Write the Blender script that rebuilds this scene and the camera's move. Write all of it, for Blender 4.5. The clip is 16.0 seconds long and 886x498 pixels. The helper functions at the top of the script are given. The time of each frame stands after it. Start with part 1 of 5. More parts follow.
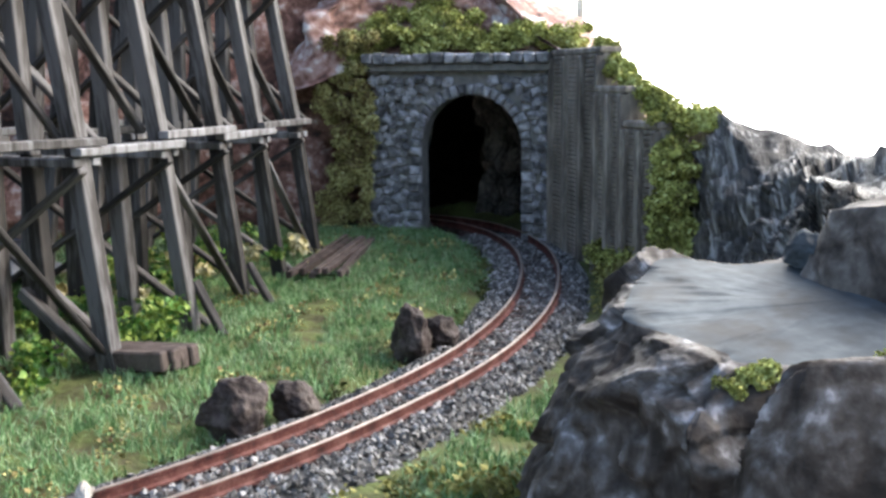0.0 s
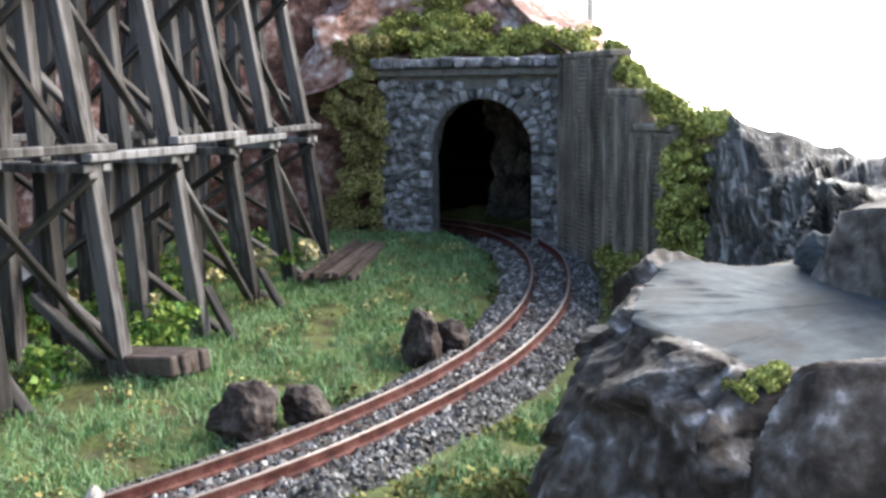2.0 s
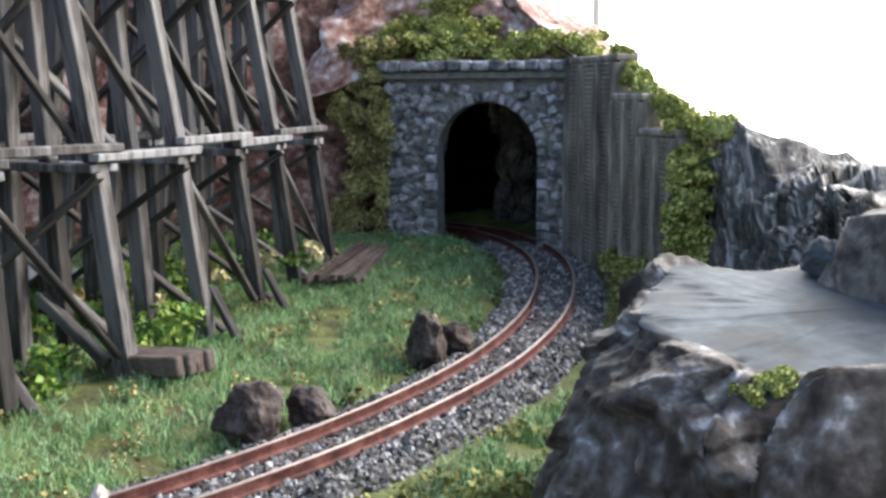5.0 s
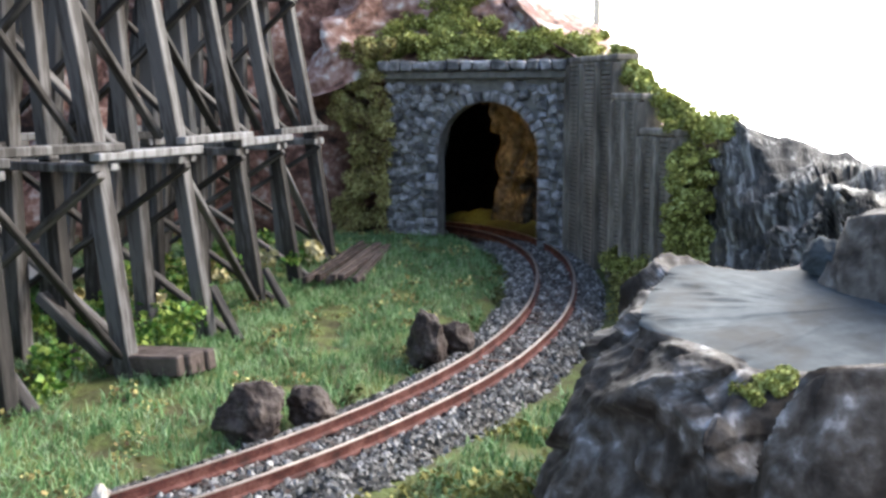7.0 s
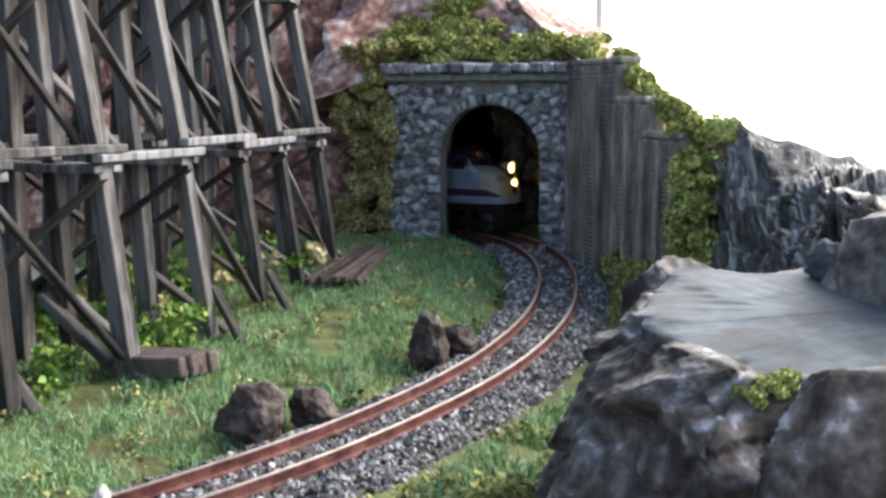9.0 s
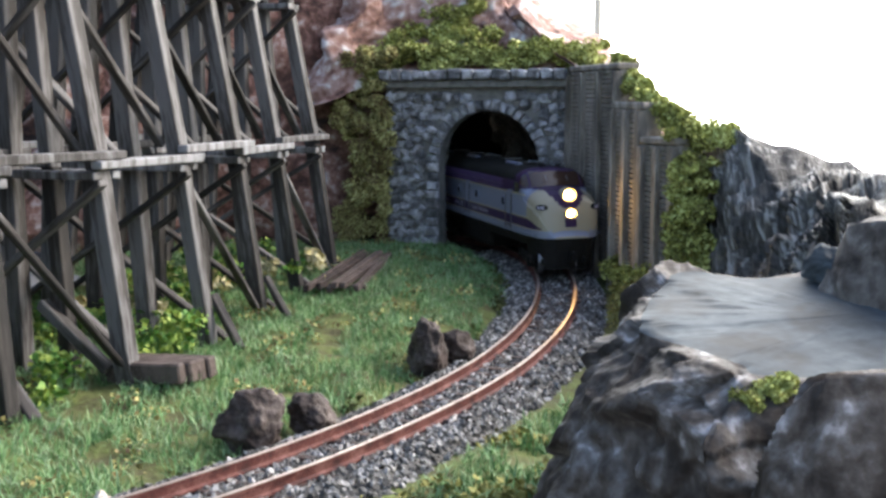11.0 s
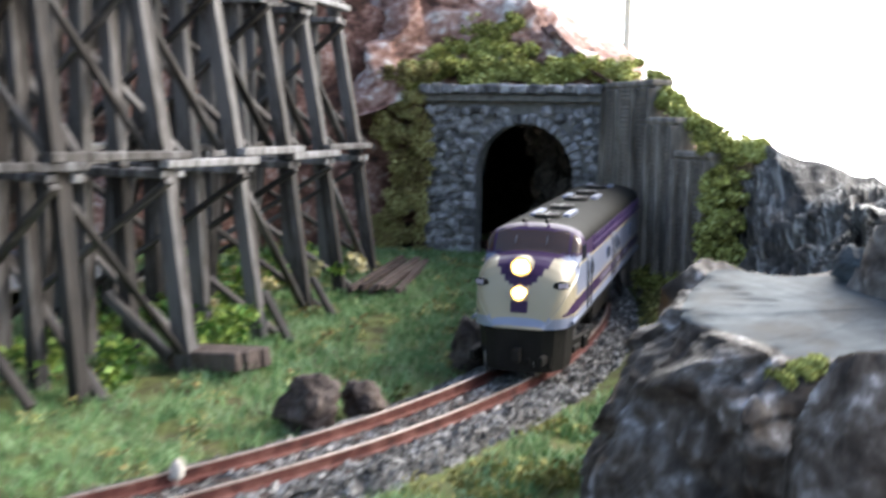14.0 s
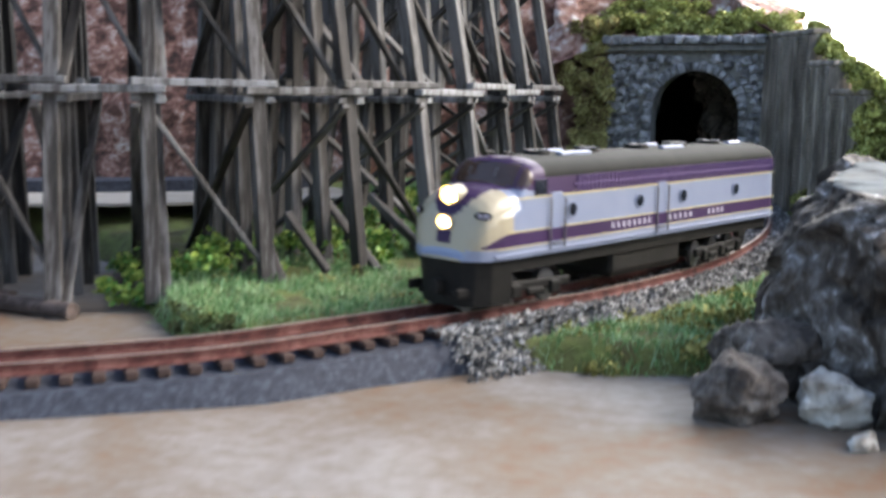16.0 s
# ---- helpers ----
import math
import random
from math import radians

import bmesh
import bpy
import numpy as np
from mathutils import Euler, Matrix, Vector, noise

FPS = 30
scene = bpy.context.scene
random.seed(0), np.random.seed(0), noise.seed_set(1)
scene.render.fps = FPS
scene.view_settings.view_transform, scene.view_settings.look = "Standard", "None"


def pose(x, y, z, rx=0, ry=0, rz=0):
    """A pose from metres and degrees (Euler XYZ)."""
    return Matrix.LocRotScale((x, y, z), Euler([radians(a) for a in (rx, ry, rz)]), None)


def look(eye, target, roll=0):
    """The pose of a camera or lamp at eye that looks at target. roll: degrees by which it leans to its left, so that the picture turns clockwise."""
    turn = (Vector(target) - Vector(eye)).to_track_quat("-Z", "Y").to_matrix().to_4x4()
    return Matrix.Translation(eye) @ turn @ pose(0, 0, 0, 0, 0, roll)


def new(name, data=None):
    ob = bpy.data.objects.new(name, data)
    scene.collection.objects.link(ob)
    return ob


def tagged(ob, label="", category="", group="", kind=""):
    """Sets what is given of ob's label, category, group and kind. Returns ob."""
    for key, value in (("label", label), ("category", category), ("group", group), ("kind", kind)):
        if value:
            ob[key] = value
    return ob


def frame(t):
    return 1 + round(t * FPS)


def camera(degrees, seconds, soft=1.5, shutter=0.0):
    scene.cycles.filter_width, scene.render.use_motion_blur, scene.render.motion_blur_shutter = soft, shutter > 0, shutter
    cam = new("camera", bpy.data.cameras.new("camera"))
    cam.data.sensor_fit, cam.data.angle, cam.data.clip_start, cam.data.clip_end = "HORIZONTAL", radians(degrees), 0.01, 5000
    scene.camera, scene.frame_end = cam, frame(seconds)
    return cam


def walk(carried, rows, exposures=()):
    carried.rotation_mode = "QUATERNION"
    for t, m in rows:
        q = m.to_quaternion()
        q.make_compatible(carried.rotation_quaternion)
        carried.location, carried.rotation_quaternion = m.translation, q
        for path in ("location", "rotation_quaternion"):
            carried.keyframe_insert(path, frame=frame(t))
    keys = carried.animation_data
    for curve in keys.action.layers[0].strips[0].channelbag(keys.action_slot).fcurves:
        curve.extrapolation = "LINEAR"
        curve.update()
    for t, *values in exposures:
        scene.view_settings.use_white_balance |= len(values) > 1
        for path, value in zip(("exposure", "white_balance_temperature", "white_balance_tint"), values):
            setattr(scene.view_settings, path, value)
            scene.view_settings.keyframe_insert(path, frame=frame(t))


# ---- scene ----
cam = camera(43.34, 16.0, soft=2.9, shutter=0.9)
PATH = [
    (0.0, 0.01849, -0.04162, 0.04775, 81.535, 0.295, 2.261),
    (0.5, 0.01864, -0.04168, 0.04773, 81.596, 0.510, 2.373),
    (1.0, 0.01884, -0.04159, 0.04759, 81.743, 0.614, 2.541),
    (1.5, 0.01891, -0.04158, 0.04757, 81.804, 0.735, 2.669),
    (2.0, 0.01880, -0.04155, 0.04751, 81.803, 0.620, 2.813),
    (2.5, 0.01871, -0.04153, 0.04742, 81.892, 0.531, 2.842),
    (3.0, 0.01863, -0.04156, 0.04751, 81.894, 0.372, 2.903),
    (3.5, 0.01828, -0.04179, 0.04748, 81.934, 0.082, 2.988),
    (4.0, 0.01835, -0.04176, 0.04748, 81.963, 0.182, 3.009),
    (6.5, 0.01833, -0.04159, 0.04732, 81.972, 0.127, 3.093),
    (7.0, 0.01832, -0.04179, 0.04741, 81.961, 0.134, 3.063),
    (7.5, 0.01833, -0.04165, 0.04734, 81.933, 0.100, 3.146),
    (8.0, 0.01814, -0.04178, 0.04745, 81.910, 0.001, 3.136),
    (8.5, 0.01820, -0.04178, 0.04730, 82.045, -0.061, 3.201),
    (9.0, 0.01823, -0.04185, 0.04730, 82.107, -0.004, 3.175),
    (11.5, 0.01854, -0.04214, 0.04708, 82.507, 0.150, 3.158),
    (12.0, 0.01878, -0.04192, 0.04701, 82.528, 0.202, 3.476),
    (12.5, 0.01887, -0.04210, 0.04687, 82.822, 0.298, 3.456),
    (13.0, 0.01828, -0.04266, 0.04723, 82.523, -0.025, 3.597),
    (13.5, 0.01819, -0.04465, 0.04768, 83.159, -0.352, 3.594),
    (14.0, 0.01468, -0.05355, 0.04516, 83.430, -0.954, 4.332),
    (14.5, 0.00980, -0.07374, 0.04123, 82.306, -0.730, 7.254),
    (15.0, 0.01097, -0.08496, 0.03912, 81.344, -0.703, 8.719),
    (15.5, 0.00927, -0.09747, 0.04213, 81.806, -0.377, 10.937),
    (16.0, 0.00822, -0.11058, 0.03776, 81.739, -0.846, 11.809),
]
walk(cam, [(t, pose(x, y, z, rx, ry, rz)) for t, x, y, z, rx, ry, rz in PATH])

# ---------------------------------------------------------------- light
world = bpy.data.worlds.new("world")
scene.world = world
world.use_nodes = True
wn = world.node_tree.nodes
sky = wn.new("ShaderNodeTexSky")
sky.sky_type = "NISHITA"
sky.sun_disc = False
sky.sun_elevation = radians(37)
sky.sun_rotation = radians(76)
sky.dust_density = 3.0
wn["Background"].inputs[1].default_value = 0.13
world.node_tree.links.new(sky.outputs[0], wn["Background"].inputs[0])

sun = new("sun", bpy.data.lights.new("sun", "SUN"))
sun.data.energy = 1.25
sun.data.angle = radians(25)
sun.data.color = (1.0, 0.97, 0.93)
sun.matrix_world = look((0.5, 0.24, 0.44), (0, 0.12, 0))
scene.view_settings.exposure = 1.65


# ---------------------------------------------------------------- materials
def mat(name, stops, scale=900.0, detail=6.0, rough=0.8, bump=0.4, dist=0.0004, metal=0.0, fine=6.0, spec=0.4, stretch=(1, 1, 1), random=0.0, emit=None, island=False, coarse=0.22, twist=0.0, grain=None):
    """A noise-mottled material: colour stops along a noise of the given scale (per metre), with finer grain and bump."""
    m = bpy.data.materials.new(name)
    m.use_nodes = True
    nt = m.node_tree
    b = nt.nodes["Principled BSDF"]
    tc = nt.nodes.new("ShaderNodeTexCoord")
    mp = nt.nodes.new("ShaderNodeMapping")
    mp.inputs["Scale"].default_value = stretch
    if grain:     # (tilt about x in degrees, stretch along the tilted upright axis)
        mp.vector_type = "TEXTURE"
        mp.inputs["Rotation"].default_value = (radians(grain[0]), 0, 0)
        mp.inputs["Scale"].default_value = (1, 1, grain[1])
    nt.links.new(tc.outputs["Object"], mp.inputs[0])
    n1 = nt.nodes.new("ShaderNodeTexNoise")
    n1.inputs["Scale"].default_value, n1.inputs["Detail"].default_value = scale * coarse, detail
    n1.inputs["Distortion"].default_value = twist
    n2 = nt.nodes.new("ShaderNodeTexNoise")
    n2.inputs["Scale"].default_value, n2.inputs["Detail"].default_value = scale * fine * coarse, 4
    nt.links.new(mp.outputs[0], n1.inputs["Vector"])
    nt.links.new(mp.outputs[0], n2.inputs["Vector"])
    mix = nt.nodes.new("ShaderNodeMath")
    mix.operation = "MULTIPLY_ADD"
    nt.links.new(n2.outputs[0], mix.inputs[0])
    mix.inputs[1].default_value = 0.45
    nt.links.new(n1.outputs[0], mix.inputs[2])
    last = mix
    if random:
        src = nt.nodes.new("ShaderNodeNewGeometry").outputs["Random Per Island"] if island else nt.nodes.new("ShaderNodeObjectInfo").outputs["Random"]
        add = nt.nodes.new("ShaderNodeMath")
        add.operation = "MULTIPLY_ADD"
        nt.links.new(src, add.inputs[0])
        add.inputs[1].default_value = random
        nt.links.new(mix.outputs[0], add.inputs[2])
        sub = nt.nodes.new("ShaderNodeMath")
        sub.operation = "SUBTRACT"
        nt.links.new(add.outputs[0], sub.inputs[0])
        sub.inputs[1].default_value = random / 2
        last = sub
    ramp = nt.nodes.new("ShaderNodeValToRGB")
    el = ramp.color_ramp.elements
    while len(el) < len(stops):
        el.new(0.5)
    for e, (p, c) in zip(el, stops):
        e.position, e.color = p, (*c, 1)
    nt.links.new(last.outputs[0], ramp.inputs[0])
    nt.links.new(ramp.outputs[0], b.inputs["Base Color"])
    b.inputs["Roughness"].default_value, b.inputs["Metallic"].default_value = rough, metal
    b.inputs["Specular IOR Level"].default_value = spec
    if bump:
        bp = nt.nodes.new("ShaderNodeBump")
        bp.inputs["Strength"].default_value, bp.inputs["Distance"].default_value = bump, dist
        nt.links.new(mix.outputs[0], bp.inputs["Height"])
        nt.links.new(bp.outputs[0], b.inputs["Normal"])
    if emit:
        b.inputs["Emission Color"].default_value = (*emit[0], 1)
        b.inputs["Emission Strength"].default_value = emit[1]
    return m


M_WOOD = mat("weathered_timber", [(0.56, (0.0124, 0.0108, 0.0097)), (0.72, (0.0386, 0.034, 0.0309)), (0.88, (0.1275, 0.1236, 0.1252))], 1400, rough=0.75, stretch=(1, 1, 0.12), random=0.25, bump=0.5, dist=0.0003)
M_LEDGER = mat("grey_ledger_timber", [(0.54, (0.0289, 0.0264, 0.0247)), (0.72, (0.0948, 0.0907, 0.0907)), (0.9, (0.2308, 0.235, 0.2473))], 1400, rough=0.7, stretch=(0.15, 0.15, 1), random=0.3, bump=0.5, dist=0.0003)
M_STONE = mat("dark_rubble_stone", [(0.5, (0.0612, 0.0622, 0.0653)), (0.72, (0.204, 0.204, 0.2121)), (0.92, (0.51, 0.51, 0.5507))], 1600, rough=0.5, random=0.28, bump=0.8, dist=0.0006, spec=0.5)
M_MORTAR = mat("grey_mortar", [(0.4, (0.0792, 0.0792, 0.0766)), (0.8, (0.2244, 0.2218, 0.2112))], 2000, rough=0.9)
M_LINING = mat("crumpled_tunnel_lining", [(0.5, (0.0216, 0.0198, 0.018)), (0.72, (0.0504, 0.0468, 0.0396)), (0.9, (0.126, 0.108, 0.0936))], 500, rough=0.22, bump=1.0, dist=0.004, spec=0.9)
M_PILE = mat("dark_sheet_pile", [(0.5, (0.0988, 0.0864, 0.0741)), (0.72, (0.2099, 0.1852, 0.1581)), (0.9, (0.3705, 0.3334, 0.2902))], 1500, rough=0.7, stretch=(1, 1, 0.2), random=0.1)
M_ROCK = mat("grey_slate_rock", [(0.54, (0.0168, 0.0149, 0.013)), (0.66, (0.0558, 0.052, 0.0465)), (0.76, (0.1116, 0.1041, 0.093)), (0.86, (0.3348, 0.3255, 0.3069))], 1300, rough=0.6, bump=0.9, dist=0.0010, spec=0.35, twist=0.8, grain=(-32, 6))
M_NEAR = mat("brown_grey_boulder_rock", [(0.54, (0.0236, 0.0183, 0.0147)), (0.66, (0.0543, 0.0448, 0.0378)), (0.75, (0.0944, 0.0826, 0.0732)), (0.83, (0.1534, 0.144, 0.1392)), (0.93, (0.4248, 0.4071, 0.413))], 520, rough=0.65, bump=0.5, dist=0.0008, spec=0.2, twist=1.6)
M_SLAB = mat("blue_grey_slab_top", [(0.52, (0.0448, 0.047, 0.0482)), (0.66, (0.0582, 0.0672, 0.0739)), (0.78, (0.0739, 0.0885, 0.0986)), (0.95, (0.112, 0.1288, 0.14))], 420, rough=0.75, bump=0.3, dist=0.0002, spec=0.2, twist=0.6)
# near-black colour standing for the unlit depth of the tunnel
M_DARK = mat("painted_tunnel_dark", [(0.4, (0.002, 0.002, 0.002)), (0.8, (0.004, 0.004, 0.004))], 600, rough=1.0, bump=0, spec=0.0)
M_JAMB = mat("pale_tan_painted_wood", [(0.4, (0.78, 0.68, 0.5)), (0.8, (0.85, 0.78, 0.64))], 60, rough=0.6, bump=0.1)
M_RED = mat("red_brown_cliff_rock", [(0.54, (0.03, 0.016, 0.012)), (0.68, (0.11, 0.05, 0.037)), (0.8, (0.26, 0.14, 0.11)), (0.95, (0.5, 0.42, 0.39))], 420, rough=0.75, bump=0.8, dist=0.001, twist=1.6)
M_PINK = mat("pink_and_white_mountain_rock", [(0.54, (0.07, 0.035, 0.028)), (0.66, (0.25, 0.13, 0.10)), (0.78, (0.42, 0.28, 0.245)), (0.9, (0.68, 0.64, 0.63))], 330, rough=0.75, bump=0.9, dist=0.0012, twist=1.6)
M_BROWN = mat("dark_brown_lava_stone", [(0.4, (0.0077, 0.0049, 0.0038)), (0.65, (0.0276, 0.0177, 0.0144)), (0.9, (0.0939, 0.0746, 0.0663))], 900, rough=0.75, bump=0.9, dist=0.0008)
M_RUBBLE = mat("brown_grey_rubble", [(0.54, (0.0298, 0.0238, 0.0204)), (0.7, (0.085, 0.0697, 0.0595)), (0.82, (0.153, 0.1318, 0.1148)), (0.95, (0.2805, 0.255, 0.2295))], 500, rough=0.8, bump=0.6, dist=0.0008, twist=1.6)
M_PALE = mat("pale_limestone_pebble", [(0.52, (0.12, 0.10, 0.08)), (0.68, (0.38, 0.35, 0.31)), (0.9, (0.6, 0.58, 0.54))], 500, rough=0.8, bump=0.5, dist=0.0006)
M_SOIL = mat("brown_soil_and_turf", [(0.4, (0.034, 0.0238, 0.0136)), (0.6, (0.0638, 0.0638, 0.0213)), (0.85, (0.102, 0.1275, 0.034))], 700, rough=0.95, bump=0.9, dist=0.0008)
M_BOARD = mat("stained_plaster_baseboard", [(0.5, (0.135, 0.080, 0.046)), (0.6, (0.135, 0.101, 0.072)), (0.7, (0.142, 0.119, 0.098)), (0.9, (0.20, 0.188, 0.178))], 150, rough=0.7, bump=0.25, dist=0.0008, fine=11, twist=0.5)
M_GRASS = mat("static_grass_blades", [(0.25, (0.0396, 0.0924, 0.0264)), (0.55, (0.0986, 0.213, 0.0678)), (0.8, (0.176, 0.3168, 0.132)), (1.0, (0.2992, 0.4224, 0.2376))], 500, rough=0.7, bump=0, random=0.6, island=True)
M_OLIVE = mat("olive_turf_foam", [(0.35, (0.088, 0.08, 0.024)), (0.7, (0.216, 0.204, 0.056)), (1.0, (0.368, 0.352, 0.12))], 700, rough=0.9, bump=0, random=0.5, island=True)
M_VINE = mat("moss_green_foliage_foam", [(0.35, (0.072, 0.072, 0.0192)), (0.65, (0.24, 0.246, 0.06)), (0.85, (0.432, 0.468, 0.132)), (1.0, (0.624, 0.672, 0.264))], 500, rough=0.85, bump=0, random=0.55, island=True)
M_CREEPER = mat("brown_green_creeper_foam", [(0.35, (0.0825, 0.0525, 0.027)), (0.6, (0.2175, 0.1725, 0.0675)), (0.82, (0.375, 0.345, 0.1275)), (1.0, (0.63, 0.615, 0.27))], 500, rough=0.85, bump=0, random=0.6, island=True)
M_LEAF = mat("bright_green_leaves", [(0.25, (0.03, 0.09, 0.018)), (0.6, (0.08, 0.2, 0.03)), (0.9, (0.25, 0.33, 0.06))], 500, rough=0.6, bump=0, random=0.6, island=True)
M_DRY = mat("dry_cream_foliage", [(0.3, (0.25, 0.2, 0.06)), (0.6, (0.5, 0.43, 0.18)), (0.9, (0.7, 0.64, 0.42))], 600, rough=0.8, bump=0, random=0.4, island=True)
M_BALLAST = mat("grey_ballast_chips", [(0.3, (0.0382, 0.0365, 0.0348)), (0.6, (0.085, 0.0824, 0.0799)), (0.85, (0.153, 0.1496, 0.1462)), (1.0, (0.34, 0.3357, 0.3315))], 900, rough=0.8, bump=0.3, random=0.75, island=True)
M_BED = mat("dark_ballast_bed", [(0.4, (0.045, 0.042, 0.04)), (0.8, (0.14, 0.135, 0.13))], 2500, rough=0.9, bump=0.8, dist=0.0005)
M_FOAM = mat("blue_grey_foam_roadbed", [(0.5, (0.0145, 0.0171, 0.0264)), (0.72, (0.0251, 0.0302, 0.0461)), (0.92, (0.0494, 0.0592, 0.079))], 3500, rough=0.8, bump=0.4, dist=0.0004)
M_RAIL = mat("rusty_rail_side", [(0.52, (0.0298, 0.0093, 0.0076)), (0.72, (0.0892, 0.0255, 0.0204)), (0.9, (0.1615, 0.0723, 0.0595))], 1500, rough=0.65, bump=0.3)
M_RAILTOP = mat("worn_rail_head", [(0.4, (0.22, 0.17, 0.14)), (0.8, (0.42, 0.36, 0.32))], 1500, rough=0.38, metal=0.6, bump=0.1)
M_TIE = mat("dark_brown_sleeper", [(0.4, (0.015, 0.009, 0.0072)), (0.8, (0.051, 0.03, 0.024))], 2500, rough=0.8, random=0.2)
M_PLANK = mat("old_brown_planks", [(0.4, (0.0155, 0.0105, 0.0087)), (0.65, (0.0465, 0.0322, 0.0273)), (0.9, (0.1054, 0.0806, 0.0713))], 1500, rough=0.8, random=0.3, bump=0.6)


# ---------------------------------------------------------------- helpers
def part(name, bm, material, parent=None, label="", smooth=False):
    me = bpy.data.meshes.new(name)
    bm.to_mesh(me)
    bm.free()
    return part_mesh(name, me, material, parent, label, smooth)


def part_mesh(name, me, material, parent=None, label="", smooth=False):
    ms = material if isinstance(material, (list, tuple)) else [material]
    if not me.materials:
        for x in ms:
            me.materials.append(x)
    if smooth:
        me.polygons.foreach_set("use_smooth", [True] * len(me.polygons))
    ob = new(name, me)
    if parent is not None:
        ob.parent = parent
    if label:
        tagged(ob, label)
    return ob


def raw(name, verts, faces, material, parent=None, label="", smooth=False):
    me = bpy.data.meshes.new(name)
    me.from_pydata([tuple(v) for v in verts], [], faces)
    me.update()
    return part_mesh(name, me, material, parent, label, smooth)


def empty(name, loc=(0, 0, 0), rz=0.0):
    ob = new(name)
    ob.matrix_basis = pose(*loc, 0, 0, rz)
    ob.empty_display_size = 0.01
    return ob


def box(bm, m, sx, sy, sz, bevel=0.0, jag=0.0, rng=random):
    """A box centred on the pose m, with bevelled edges and slightly uneven corners."""
    r = bmesh.ops.create_cube(bm, size=1.0)
    vs = r["verts"]
    for v in vs:
        v.co = Vector((v.co.x * sx + rng.uniform(-jag, jag), v.co.y * sy + rng.uniform(-jag, jag), v.co.z * sz + rng.uniform(-jag, jag)))
    if bevel:
        es = list({e for v in vs for e in v.link_edges})
        r = bmesh.ops.bevel(bm, geom=es, offset=bevel, segments=1, affect="EDGES")
        vs = list({v for f in r["faces"] for v in f.verts} | {v for v in vs if v.is_valid})
    bmesh.ops.transform(bm, matrix=m, verts=vs)
    return vs


def beam_pose(a, b, face=Vector((0, 0, 1))):
    """A pose at the middle of a-b whose z runs along it."""
    a, b = Vector(a), Vector(b)
    z = (b - a).normalized()
    x = face.cross(z)
    if x.length < 1e-4:
        x = Vector((1, 0, 0))
    x.normalize()
    y = z.cross(x)
    m = Matrix((x, y, z)).transposed().to_4x4()
    m.translation = (a + b) / 2
    return m, (b - a).length


def spline(pts, n):
    """Points at even steps along a Catmull-Rom curve."""
    p = [np.array(q, float) for q in pts]
    p = [2 * p[0] - p[1]] + p + [2 * p[-1] - p[-2]]
    out = []
    for i in range(1, len(p) - 2):
        for u in np.linspace(0, 1, 24, endpoint=False):
            a, b, c, d = p[i - 1], p[i], p[i + 1], p[i + 2]
            out.append(0.5 * (2 * b + (c - a) * u + (2 * a - 5 * b + 4 * c - d) * u * u + (3 * b - a - 3 * c + d) * u ** 3))
    out.append(p[-2])
    out = np.array(out)
    s = np.r_[0, np.cumsum(np.linalg.norm(np.diff(out, axis=0), axis=1))]
    g = np.linspace(0, s[-1], n)
    return np.column_stack([np.interp(g, s, out[:, k]) for k in range(out.shape[1])]), s[-1]


def fbm(p, octaves=4):
    return noise.fractal(p, 1.0, 2.0, octaves)


def cell_tilt(pt):
    """A fixed random direction for a cell, to break rock into tilted facets."""
    return Vector((noise.cell(pt * 37.1), noise.cell(pt * 41.7 + Vector((5, 0, 0))), noise.cell(pt * 29.3 + Vector((0, 7, 0)))))


def inside(x, y, poly):
    c = False
    for i in range(len(poly)):
        (x1, y1), (x2, y2) = poly[i], poly[i - 1]
        if (y1 > y) != (y2 > y) and x < (x2 - x1) * (y - y1) / (y2 - y1) + x1:
            c = not c
    return c


def edge_distance(x, y, poly):
    best = 9.0
    for i in range(len(poly)):
        (x1, y1), (x2, y2) = poly[i - 1], poly[i]
        dx, dy = x2 - x1, y2 - y1
        u = max(0.0, min(1.0, ((x - x1) * dx + (y - y1) * dy) / (dx * dx + dy * dy)))
        best = min(best, math.hypot(x - x1 - u * dx, y - y1 - u * dy))
    return best


# ---------------------------------------------------------------- the railway's line
LINE = [(-0.210, 0.006, -0.003), (-0.150, 0.0115, -0.003), (-0.105, 0.0235, -0.0025), (-0.065, 0.043, -0.0015), (-0.0425, 0.0615, -0.0005), (-0.022, 0.084, 0), (-0.0065, 0.106, 0), (0.0068, 0.1306, 0),
        (0.0158, 0.150, 0.0005), (0.0215, 0.1665, 0.001), (0.0258, 0.1825, 0.0015), (0.0290, 0.2, 0.002), (0.0307, 0.216, 0.0029), (0.0313, 0.231, 0.0035), (0.0306, 0.246, 0.0043),
        (0.0287, 0.260, 0.0046), (0.0258, 0.274, 0.0047), (0.0213, 0.288, 0.0048), (0.0148, 0.301, 0.0049), (0.0045, 0.313, 0.005), (-0.012, 0.323, 0.005), (-0.038, 0.331, 0.005), (-0.080, 0.336, 0.005), (-0.14, 0.337, 0.005), (-0.24, 0.335, 0.005)]
TRACK, TRACK_LENGTH = spline(LINE, 1200)
TRACK_S = np.linspace(0, TRACK_LENGTH, len(TRACK))
GAUGE = 0.0088
COARSE = TRACK[::4]


